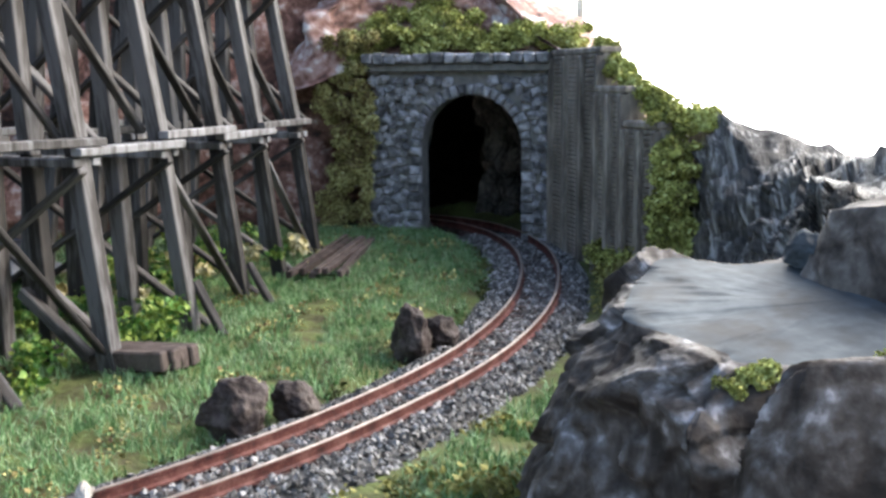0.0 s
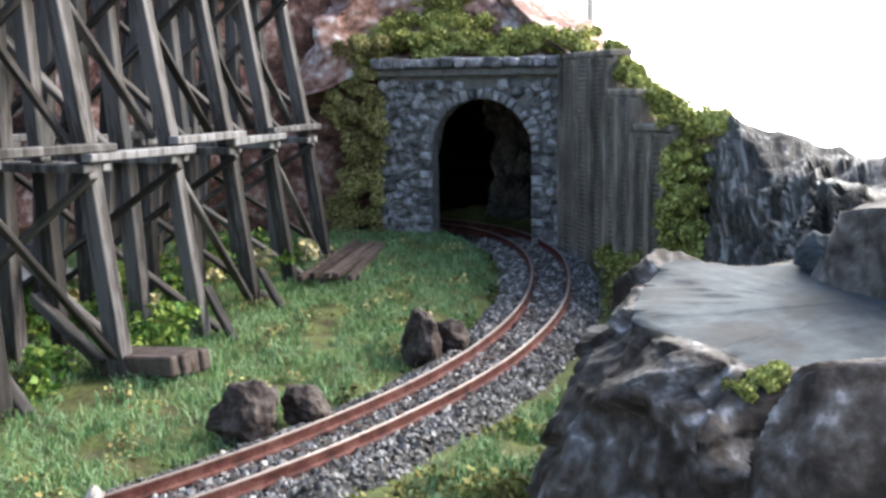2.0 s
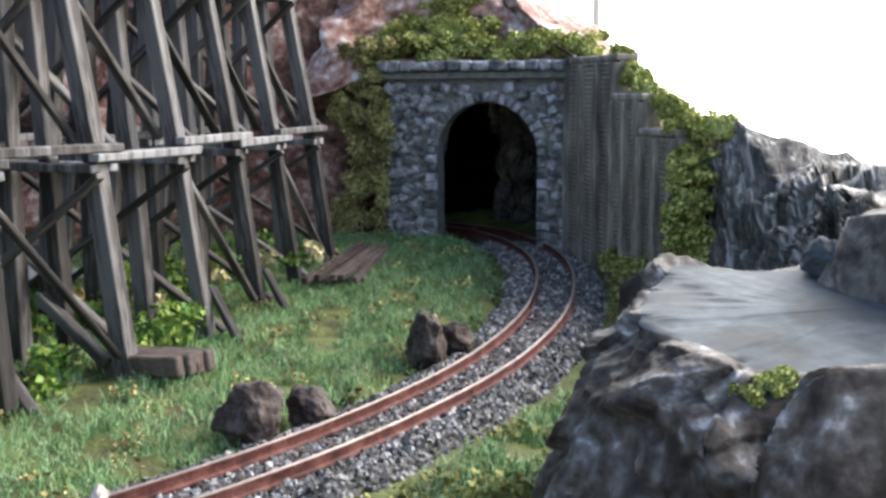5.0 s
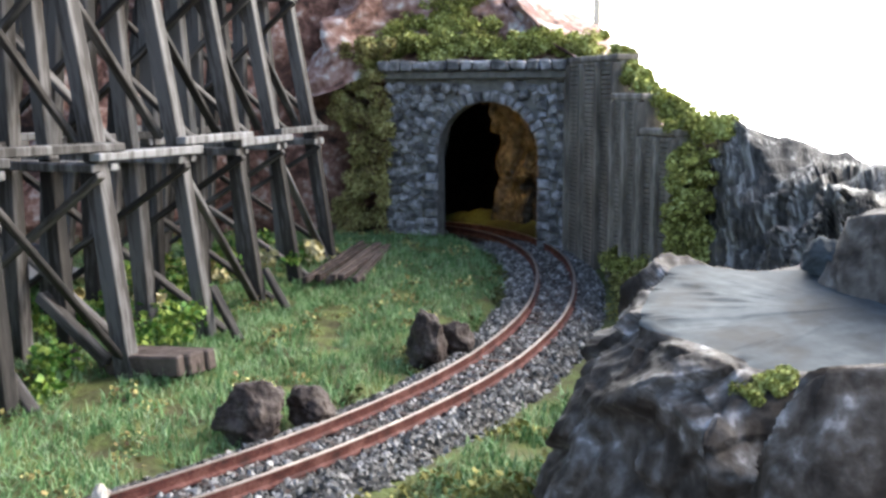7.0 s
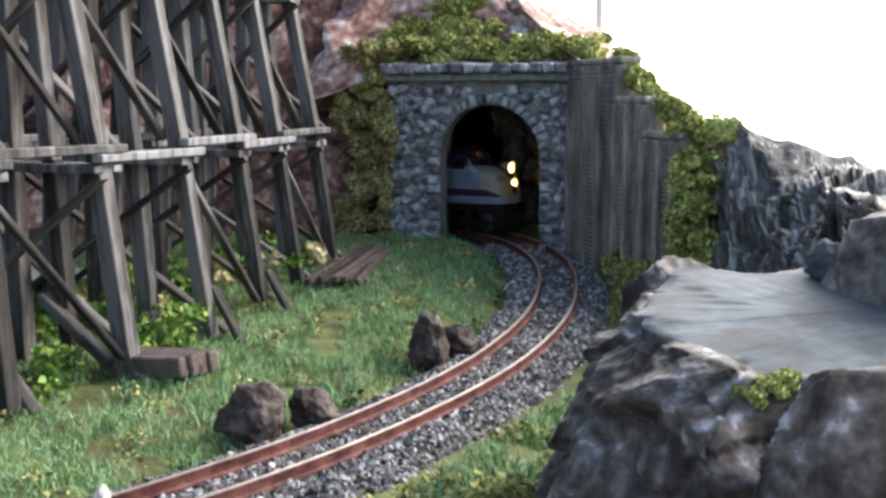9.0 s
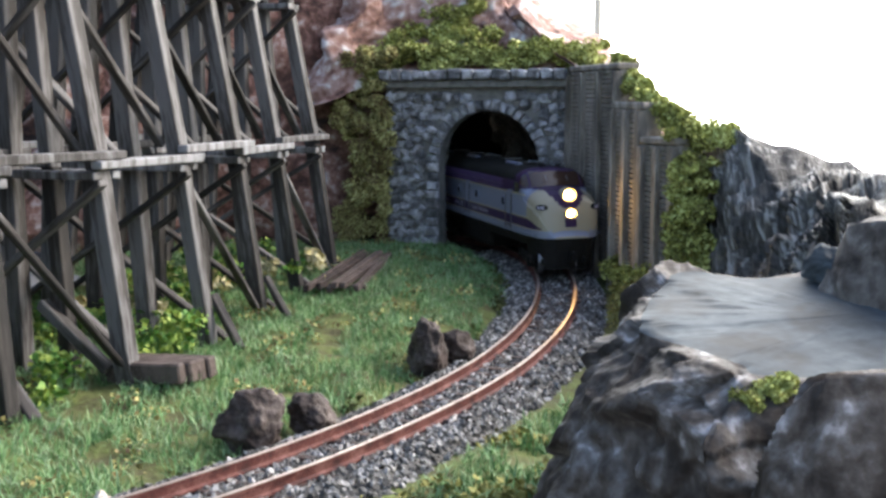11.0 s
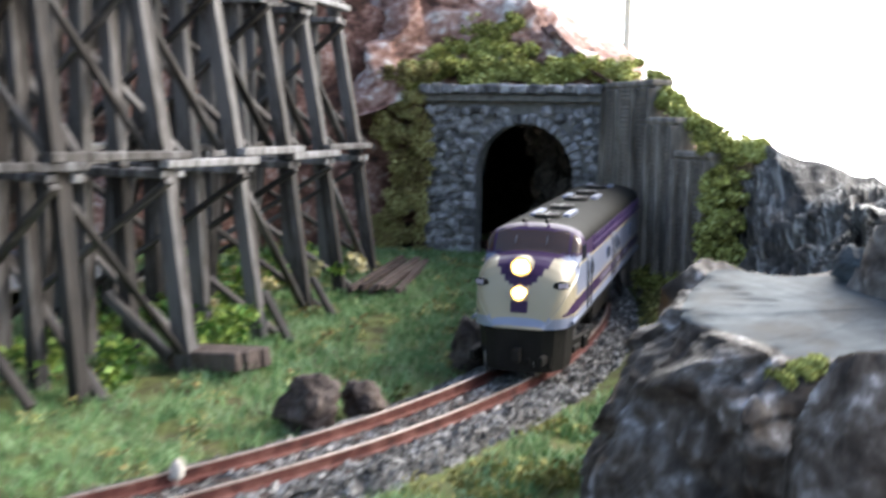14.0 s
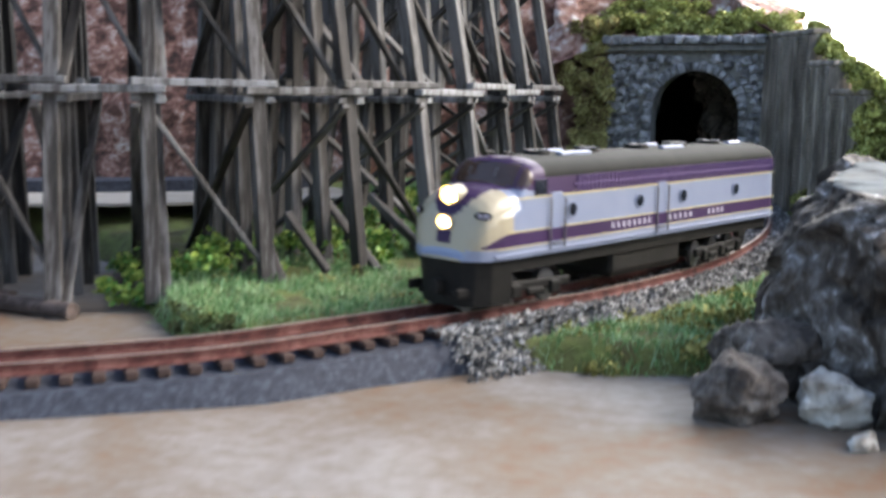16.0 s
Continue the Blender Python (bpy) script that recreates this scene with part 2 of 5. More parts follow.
def on_track(s):
    """Place, heading and left side of the line at s metres from its near end."""
    p = np.array([np.interp(s, TRACK_S, TRACK[:, k]) for k in range(3)])
    q = np.array([np.interp(s + 0.002, TRACK_S, TRACK[:, k]) for k in range(3)])
    r = np.array([np.interp(s - 0.002, TRACK_S, TRACK[:, k]) for k in range(3)])
    d = Vector(q - r).normalized()
    return Vector(p), d, Vector((-d.y, d.x, 0)).normalized()


def track_offset(x, y):
    """Distance from the line's middle, its height there and the arc length."""
    d = np.hypot(COARSE[:, 0] - x, COARSE[:, 1] - y)
    i = int(d.argmin())
    return d[i], COARSE[i, 2], TRACK_S[4 * i]


FOAM_END = 0.196   # where the ballast takes over from the bare foam roadbed
BOARD_Z = -0.0085

# ---------------------------------------------------------------- ground
def build_baseboard():
    bm = bmesh.new()
    n = 90
    x0, x1, y0, y1 = -0.55, 0.45, -0.35, 0.65
    grid = [[bm.verts.new((x0 + (x1 - x0) * i / n, y0 + (y1 - y0) * j / n, BOARD_Z + 0.0006 * fbm(Vector((i * 0.45, j * 0.45, 3))))) for i in range(n + 1)] for j in range(n + 1)]
    for j in range(n):
        for i in range(n):
            bm.faces.new((grid[j][i], grid[j][i + 1], grid[j + 1][i + 1], grid[j + 1][i]))
    r = bmesh.ops.extrude_face_region(bm, geom=bm.faces[:])
    for v in r["geom"]:
        if isinstance(v, bmesh.types.BMVert):
            v.co.z = BOARD_Z - 0.02
    bmesh.ops.recalc_face_normals(bm, faces=bm.faces)
    tagged(part("ground", bm, M_BOARD, smooth=False), "stained tan plaster baseboard of a model railway", "baseboard", kind="structure")


BANK = [(-0.086, 0.079), (-0.078, 0.0715), (-0.064, 0.064), (-0.046, 0.0745), (-0.036, 0.078), (-0.027, 0.060), (-0.0137, 0.0675), (-0.0007, 0.067), (0.012, 0.070), (0.03, 0.066), (0.09, 0.07), (0.13, 0.15), (0.12, 0.26), (0.05, 0.34),
        (-0.20, 0.36), (-0.20, 0.20), (-0.135, 0.15), (-0.105, 0.105)]


def bank_height(x, y):
    """Height of the turfed bank; below the board where there is none."""
    inn = inside(x, y, BANK)
    e = edge_distance(x, y, BANK)
    d, tz, s = track_offset(x, y)
    z = -0.0035 + 0.0012 * fbm(Vector((x * 60, y * 60, 1))) + 0.0005 * fbm(Vector((x * 240, y * 240, 4)))
    z += max(0, y - 0.12) * 0.05
    if x > 0.03 and y > 0.15:
        z += max(0.0, min(1.0, (d - 0.0135) / 0.012)) * max(0.0, min(1.0, (y - 0.15) / 0.05)) * 0.0062
    k = max(0.0, min(1.0, (0.020 - d) / 0.010))
    z = z * (1 - k) + (tz - 0.0042) * k
    fall = min(1.0, e / 0.006)
    fall = fall * fall * (3 - 2 * fall)
    return BOARD_Z - 0.002 + (z - BOARD_Z + 0.002) * fall if inn else BOARD_Z - 0.002


def build_bank():
    n, m = 170, 190
    x0, x1, y0, y1 = -0.21, 0.135, 0.055, 0.365
    vs, fs = [], []
    for j in range(m + 1):
        for i in range(n + 1):
            x, y = x0 + (x1 - x0) * i / n, y0 + (y1 - y0) * j / m
            vs.append((x, y, bank_height(x, y)))
    for j in range(m):
        for i in range(n):
            a = j * (n + 1) + i
            q = (a, a + 1, a + n + 2, a + n + 1)
            if max(vs[k][2] for k in q) > BOARD_Z - 0.0015:
                fs.append(q)
    tagged(raw("bank", vs, fs, M_SOIL, smooth=True), "low brown soil bank covered with turf", "ground", kind="structure")


build_baseboard()
build_bank()


# ---------------------------------------------------------------- bright window behind the layout
def build_window():
    m = bpy.data.materials.new("overcast_daylight")
    m.use_nodes = True
    b = m.node_tree.nodes["Principled BSDF"]
    b.inputs["Base Color"].default_value = (0.9, 0.9, 0.9, 1)
    b.inputs["Emission Color"].default_value = (1.0, 0.985, 0.96, 1)
    b.inputs["Emission Strength"].default_value = 4.5
    eye, out = Vector((0.5, 1.25, 0.25)), Vector((-0.25, -1, 0)).normalized()
    x = Vector((-out.y, out.x, 0))
    vs = [eye + x * a + Vector((0, 0, c)) for a, c in ((-0.9, -0.35), (0.9, -0.35), (0.9, 0.75), (-0.9, 0.75))]
    tagged(raw("backdrop", vs, [(0, 1, 2, 3)], m), "bright overexposed daylight window behind the layout", "window", kind="structure")


def build_jamb():
    bm = bmesh.new()
    box(bm, pose(0.0865, 0.8, 0.25, 0, 0, 4), 0.005, 0.01, 0.7, 0.001)
    tagged(part("window_jamb", bm, M_JAMB), "pale tan wooden jamb of the bright window", "window frame", kind="structure")


build_window()
build_jamb()


# ---------------------------------------------------------------- track
def sweep(name, profile, s0, s1, step, material, parent=None, label="", lift=0.0, side=0.0, close=True, smooth=False):
    """A profile of (left, up) points carried along the line from s0 to s1."""
    n = max(2, int((s1 - s0) / step))
    vs, fs, k = [], [], len(profile)
    for i in range(n + 1):
        p, d, l = on_track(s0 + (s1 - s0) * i / n)
        for a, b in profile:
            vs.append(p + l * (a + side) + Vector((0, 0, b + lift)))
    for i in range(n):
        for j in range(k if close else k - 1):
            a, b = i * k + j, i * k + (j + 1) % k
            fs.append((a, b, b + k, a + k))
    if close:
        fs += [tuple(range(k))[::-1], tuple(n * k + j for j in range(k))]
    return raw(name, vs, fs, material, parent, label, smooth)


def build_track():
    track = empty("railway_track")
    tagged(track, "rusty single model railway track curving into the tunnel", "railway track")
    for sgn in (-1, 1):
        w = 0.00034
        rail = sweep("rail", [(-w, 0), (-w * 0.9, -0.0005), (-0.00016, -0.0006), (-0.00016, -0.0013), (-0.0007, -0.0015), (-0.0007, -0.0018), (0.0007, -0.0018), (0.0007, -0.0015), (0.00016, -0.0013), (0.00016, -0.0006), (w * 0.9, -0.0005), (w, 0)],
                     0.0, TRACK_LENGTH, 0.0025, M_RAIL, track, side=sgn * GAUGE / 2)
        sweep("rail_head", [(-w * 0.95, 0.0), (-w * 0.95, 0.00012), (w * 0.95, 0.00012), (w * 0.95, 0.0)], 0.0, TRACK_LENGTH, 0.0025, M_RAILTOP, rail, "worn pale rail head", side=sgn * GAUGE / 2, lift=0.0)
    bm = bmesh.new()
    box(bm, Matrix(), 0.0019, 0.0152, 0.0013, 0.0002)
    me = bpy.data.meshes.new("sleeper")
    bm.to_mesh(me)
    bm.free()
    s = 0.004
    while s < TRACK_LENGTH - 0.02:
        p, d, l = on_track(s)
        tie = part_mesh("sleeper", me, M_TIE, track)
        tie.matrix_basis = Matrix.Translation(p + Vector((0, 0, -0.00240))) @ Matrix.Rotation(math.atan2(d.y, d.x) + random.uniform(-0.03, 0.03), 4, "Z")
        s += 0.0044


def build_roadbed():
    tagged(sweep("foam_roadbed", [(-0.0125, -0.0085), (-0.0095, -0.0032), (0.0095, -0.0032), (0.0125, -0.0085)], 0.0, FOAM_END, 0.004, M_FOAM), "bare blue-grey foam roadbed strip under the track", "roadbed", kind="structure")
    tagged(sweep("ballast_bed", [(-0.016, -0.0075), (-0.0095, -0.0031), (0.0095, -0.0031), (0.0145, -0.0065)], FOAM_END, TRACK_LENGTH, 0.004, M_BED), "dark bed under the loose ballast", "ballast bed", kind="structure")


def chips(name, places, size, material, label, category):
    """Loose angular chips as one joined mesh."""
    rng = np.random.RandomState(5)
    base = np.array([(1, 0, -.2), (-.3, .9, -.2), (-.8, -.5, -.2), (.1, .1, .8), (0.5, 0.6, .35), (-.2, -.8, .5)])
    tri = [(0, 1, 4), (0, 4, 3), (4, 1, 3), (1, 2, 3), (2, 5, 3), (5, 0, 3), (2, 0, 5)]
    vs, fs = [], []
    for x, y, z in places:
        r = size * (0.55 + rng.rand() * 0.9)
        a = rng.rand() * 6.28
        t = rng.randn() * 0.7
        c, s_, ct, st = math.cos(a), math.sin(a), math.cos(t), math.sin(t)
        k = len(vs)
        for bx, by, bz in base * (1 + rng.randn(6, 3) * 0.18):
            by, bz = by * ct - bz * st, by * st + bz * ct
            vs.append((x + r * (bx * c - by * s_), y + r * (bx * s_ + by * c), z + r * bz))
        fs += [(a_ + k, b_ + k, c_ + k) for a_, b_, c_ in tri]
    return tagged(raw(name, vs, fs, material), label, category, kind="stuff")


def build_ballast():
    rng = np.random.RandomState(2)
    pl = []
    for _ in range(21000):
        s = rng.uniform(FOAM_END - 0.004, 0.43)
        off = rng.uniform(-0.0175, 0.0158)
        p, d, l = on_track(s)
        a = abs(off)
        if abs(a - GAUGE / 2) < 0.0007:
            continue
        if off < 0:
            z = -0.0019 if a < 0.0090 else -0.0019 - (a - 0.0090) * 0.78
        else:
            z = -0.0019 if a < 0.0090 else -0.0019 - (a - 0.0090) * 0.46
        q = p + l * off
        pl.append((q.x, q.y, q.z + z + rng.uniform(-0.0002, 0.0003) - (0.0002 if a < GAUGE / 2 else 0)))
    chips("ballast", pl, 0.00054, M_BALLAST, "loose grey and whitish stone ballast chips", "ballast")


def build_crumbs():
    rng = np.random.RandomState(12)
    pl = []
    for s_, off, n, along in ((0.372, 0.0115, 90, 0.008), (0.345, 0.0118, 50, 0.010), (0.385, -0.0135, 90, 0.007), (0.365, -0.0140, 40, 0.010), (0.262, 0.0125, 14, 0.012), (0.238, 0.0125, 12, 0.008), (0.30, -0.0135, 40, 0.03)):
        for _ in range(n):
            p, d, l = on_track(s_ + rng.randn() * along * 0.5)
            o = off + rng.randn() * 0.0013
            q = p + l * o
            pl.append((q.x, q.y, q.z - 0.0022 - max(0.0, abs(o) - 0.0095) * (0.72 if o < 0 else 0.4)))
    chips("plaster_crumbs", pl, 0.0005, M_PALE, "whitish plaster crumbs lying on the ballast shoulders", "crumbs")


build_track()
build_roadbed()
build_ballast()
build_crumbs()


# ---------------------------------------------------------------- tunnel portal
PORTAL_A = Vector((-0.0165, 0.2905, 0))     # lower left corner of the stone face
PORTAL_B = Vector((0.0365, 0.2730, 0))
PORTAL_X = (PORTAL_B - PORTAL_A).normalized()
PORTAL_N = Vector((PORTAL_X.y, -PORTAL_X.x, 0))     # towards the track
PORTAL_W = (PORTAL_B - PORTAL_A).length
PORTAL_TOP, PORTAL_BASE = 0.0545, 0.002
ARCH_C, ARCH_R, ARCH_SPRING = 0.0318, 0.01555, 0.0292


def portal_point(u, z, out=0.0):
    return PORTAL_A + PORTAL_X * u + PORTAL_N * out + Vector((0, 0, z))


def in_arch(u, z, grow=0.0):
    if z < ARCH_SPRING:
        return abs(u - ARCH_C) < ARCH_R + grow
    return math.hypot(u - ARCH_C, z - ARCH_SPRING) < ARCH_R + grow


def build_portal():
    wall = empty("tunnel_portal")
    tagged(wall, "dark grey rubble stone tunnel portal with a round arch", "tunnel portal")
    arc = [(ARCH_C + ARCH_R * math.cos(a), ARCH_SPRING + ARCH_R * math.sin(a)) for a in np.linspace(0, math.pi, 25)]
    opening = [(ARCH_C + ARCH_R, PORTAL_BASE)] + arc + [(ARCH_C - ARCH_R, PORTAL_BASE)]
    outer = [(PORTAL_W, PORTAL_BASE)] + [(PORTAL_W * (0.5 + 0.5 * math.cos(a)), PORTAL_TOP) for a in np.linspace(0, math.pi, 25)] + [(0, PORTAL_BASE)]
    vs, fs = [], []
    for depth in (0.0, -0.006):
        vs += [portal_point(u, z, depth) for u, z in opening] + [portal_point(u, z, depth) for u, z in outer]
    k = len(opening)
    for i in range(k - 1):
        fs += [(i, i + 1, k + i + 1, k + i), (2 * k + i, 3 * k + i, 3 * k + i + 1, 2 * k + i + 1), (i, 2 * k + i, 2 * k + i + 1, i + 1), (k + i, k + i + 1, 3 * k + i + 1, 3 * k + i)]
    raw("backing_wall", vs, fs, M_MORTAR, wall)
    rng = random.Random(4)

    def stone(pts, thick, name="stone"):
        """One rough stone from its outline on the face."""
        cu, cz = sum(p[0] for p in pts) / len(pts), sum(p[1] for p in pts) / len(pts)
        vs, n = [], len(pts)
        for f, o in ((1.0, -0.0004), (0.97, thick * 0.55), (0.66, thick)):
            for u, z in pts:
                vs.append(portal_point(cu + (u - cu) * f, cz + (z - cz) * f, o + (rng.uniform(-0.3, 0.3) * thick if o > 0 else 0)))
        vs.append(portal_point(cu + rng.uniform(-.0003, .0003), cz, thick * rng.uniform(0.9, 1.35)))
        fs = []
        for r in range(2):
            for i in range(n):
                a, b = r * n + i, r * n + (i + 1) % n
                fs.append((a, b, b + n, a + n))
        fs += [(2 * n + i, 2 * n + (i + 1) % n, 3 * n) for i in range(n)]
        raw(name, vs, fs, M_STONE, wall)

    nv = 21
    for i in range(nv):
        a0, a1 = math.pi * (i + 0.06) / nv, math.pi * (i + 0.94) / nv
        r0, r1 = ARCH_R - 0.0003, ARCH_R + rng.uniform(0.0026, 0.0034)
        stone([(ARCH_C + r * math.cos(a), ARCH_SPRING + r * math.sin(a)) for r, a in ((r0, a0), (r1, a0), (r1, a1), (r0, a1))], rng.uniform(0.0009, 0.0014), "arch_stone")
    for sgn in (-1, 1):
        z = PORTAL_BASE
        while z < ARCH_SPRING - 0.0005:
            h = min(rng.uniform(0.0024, 0.0034), ARCH_SPRING - z)
            u0, u1 = ARCH_C + sgn * (ARCH_R - 0.0003), ARCH_C + sgn * (ARCH_R + rng.uniform(0.0028, 0.0042))
            stone([(u0, z + 0.0001), (u1, z + 0.0001), (u1, z + h - 0.0001), (u0, z + h - 0.0001)], rng.uniform(0.0008, 0.0013), "arch_stone")
            z += h
    z = PORTAL_BASE
    row = 0
    while z < PORTAL_TOP - 0.0055:
        h = rng.uniform(0.0020, 0.0028)
        u = -rng.uniform(0, 0.002)
        while u < PORTAL_W:
            w = rng.uniform(0.0020, 0.0040)
            c = (u + w / 2, z + h / 2)
            if 0 < c[0] < PORTAL_W and not in_arch(c[0], c[1], 0.0040):
                j = 0.00045
                n = rng.choice((5, 6, 6, 7))
                tw = rng.uniform(-0.5, 0.5)
                pts = []
                for q in range(n):
                    a = 2 * math.pi * (q + rng.uniform(-0.2, 0.2)) / n + tw
                    e = 1 / max(abs(math.cos(a)) ** 3 + abs(math.sin(a)) ** 3, 0.3) ** (1 / 3)
                    pts.append((min(max(c[0] + w * 0.56 * e * math.cos(a) + rng.uniform(-j, j), 0), PORTAL_W), c[1] + h * 0.6 * e * math.sin(a) + rng.uniform(-j, j) + 0.0006 * math.sin(u * 500 + row)))
                stone(pts, rng.uniform(0.0006, 0.0016))
            u += w
        z += h
        row += 1
    band = bmesh.new()
    m = Matrix((PORTAL_X, -PORTAL_N, Vector((0, 0, 1)))).transposed().to_4x4()
    m.translation = portal_point(PORTAL_W / 2, PORTAL_TOP - 0.0024, -0.002)
    box(band, m, PORTAL_W + 0.001, 0.009, 0.002, 0.0002)
    part("string_course", band, M_MORTAR, wall)
    u = -0.001
    while u < PORTAL_W:
        w = rng.uniform(0.0035, 0.0058)
        bm = bmesh.new()
        m = Matrix((PORTAL_X, -PORTAL_N, Vector((0, 0, 1)))).transposed().to_4x4()
        m.translation = portal_point(u + w / 2, PORTAL_TOP + 0.0002, 0.0)
        box(bm, m, w - 0.0003, 0.0085, 0.0029 + rng.uniform(-0.0003, 0.0003), 0.0005, 0.0003, rng)
        part("coping_stone", bm, M_STONE, wall)
        u += w


def build_tunnel():
    walls = np.linspace(-0.006, 0.024, 11)
    prof = [(0.0165, z) for z in walls] + [(0.0165 * math.cos(a), 0.026 + 0.0165 * math.sin(a)) for a in np.linspace(0, math.pi, 25)] + [(-0.0165, z) for z in walls[::-1]]
    s0 = min(TRACK_S, key=lambda s: abs(on_track(s)[0].y - 0.287) + (9 if s < 0.3 else 0))
    n, k, LINED = 180, len(prof), 22
    vs, fs = [], []
    for i in range(n + 1):
        p, d, l = on_track(s0 + (TRACK_LENGTH - 0.01 - s0) * i / n)
        mouth = max(0.0, 1 - i / 14)
        wide = 1.0 if i < LINED else 1.0 + 1.5 * min(1.0, max(0.0, (76 - i) / 24))     # open space past the lined mouth, its darkness painted black
        for a, b in prof:
            q = p + l * a * (1.15 * wide if a < 0 else 1.15) + Vector((0, 0, b))
            q += Vector((noise.noise(q * 160), noise.noise(q * 160 + Vector((9, 0, 0))), noise.noise(q * 160 + Vector((0, 9, 0))))) * 0.003
            q += cell_tilt(noise.voronoi(q * 330)[1][0]) * 0.0011
            e = portal_point(ARCH_C + a * 1.02, ARCH_SPRING + (b - 0.026) * 1.02 if b > 0.02 else -0.003, -0.0058 - 0.0006 * i)
            e2 = portal_point(ARCH_C - a * 1.02, ARCH_SPRING + (b - 0.026) * 1.02 if b > 0.02 else -0.003, -0.0058 - 0.0006 * i)
            e = e2 if l.dot(PORTAL_X) < 0 else e
            vs.append(q.lerp(e, mouth))
    for i in range(n):
        for j in range(k - 1):
            a = i * k + j
            fs.append((a, a + 1, a + k + 1, a + k))
    fs.append(tuple(n * k + j for j in range(k)))
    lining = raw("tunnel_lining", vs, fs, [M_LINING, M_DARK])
    # faces past the lined mouth are coloured black in place of darkness
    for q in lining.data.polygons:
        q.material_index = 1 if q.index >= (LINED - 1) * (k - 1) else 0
    tagged(lining, "dark rough rock tunnel lining, painted black past its mouth for the unlit depth", "tunnel wall", kind="structure")


build_portal()
build_tunnel()


# ---------------------------------------------------------------- stepped retaining wall
def build_retaining(a, b, top, base, panels, group):
    wall = empty("retaining_wall")
    tagged(wall, "dark timbered retaining wall with ribbed panels beside the tunnel", "retaining wall", group)
    a, b = Vector((*a, 0)), Vector((*b, 0))
    x = (b - a).normalized()
    out = Vector((x.y, -x.x, 0))
    w = (b - a).length
    rot = Matrix((x, -out, Vector((0, 0, 1)))).transposed().to_4x4()

    def block(name, u, z, sx, sy, sz, o, material, bevel=0.0002):
        bm = bmesh.new()
        m = rot.copy()
        m.translation = a + x * u + out * o + Vector((0, 0, z))
        box(bm, m, sx, sy, sz, bevel)
        part(name, bm, material, wall)

    block("backing", w / 2, (top + base) / 2, w, 0.005, top - base, -0.0025, M_PILE)
    block("cap_beam", w / 2, top + 0.0003, w + 0.0008, 0.0062, 0.0016, -0.0022, M_PILE, 0.0003)
    pw = w / panels
    for i in range(panels + 1):
        block("pile", min(max(i * pw, 0.0007), w - 0.0007), (top + base) / 2 - 0.0005, 0.0017, 0.0024, top - base - 0.001, 0.0006, M_PILE)
    me = None
    for i in range(panels):
        vs, fs = [], []
        z = base
        while z < top - 0.0014:
            u0, u1 = i * pw + 0.0009, (i + 1) * pw - 0.0009
            k = len(vs)
            for uu, oo, zz in ((u0, 0, z), (u1, 0, z), (u1, 0.0006, z + 0.00012), (u0, 0.0006, z + 0.00012), (u0, 0.0006, z + 0.0009), (u1, 0.0006, z + 0.0009), (u1, 0, z + 0.001), (u0, 0, z + 0.001)):
                vs.append(a + x * uu + out * oo + Vector((0, 0, zz)))
            fs += [(k, k + 1, k + 2, k + 3), (k + 3, k + 2, k + 5, k + 4), (k + 4, k + 5, k + 6, k + 7)]
            z += 0.0012
        raw("ribbed_panel", vs, fs, M_PILE, wall)


build_retaining((0.0368, 0.2722), (0.0470, 0.2395), 0.0555, 0.0, 3, "stepped retaining walls")
build_retaining((0.0458, 0.2372), (0.0512, 0.2238), 0.0458, 0.0, 2, "stepped retaining walls")
build_retaining((0.0508, 0.2218), (0.0572, 0.2105), 0.0378, 0.0, 2, "stepped retaining walls")


# ---------------------------------------------------------------- rocks
def ring(pts, n):
    """A closed smooth ring with the same number of steps from each given point to the next."""
    p = np.array(pts, float)
    k = len(p)
    out = []
    for i in range(n):
        f = i * k / n
        j, u = int(f), f - int(f)
        a, b, c, d = p[(j - 1) % k], p[j], p[(j + 1) % k], p[(j + 2) % k]
        out.append(0.5 * (2 * b + (c - a) * u + (2 * a - 5 * b + 4 * c - d) * u * u + (3 * b - a - 3 * c + d) * u ** 3))
    return np.array(out)


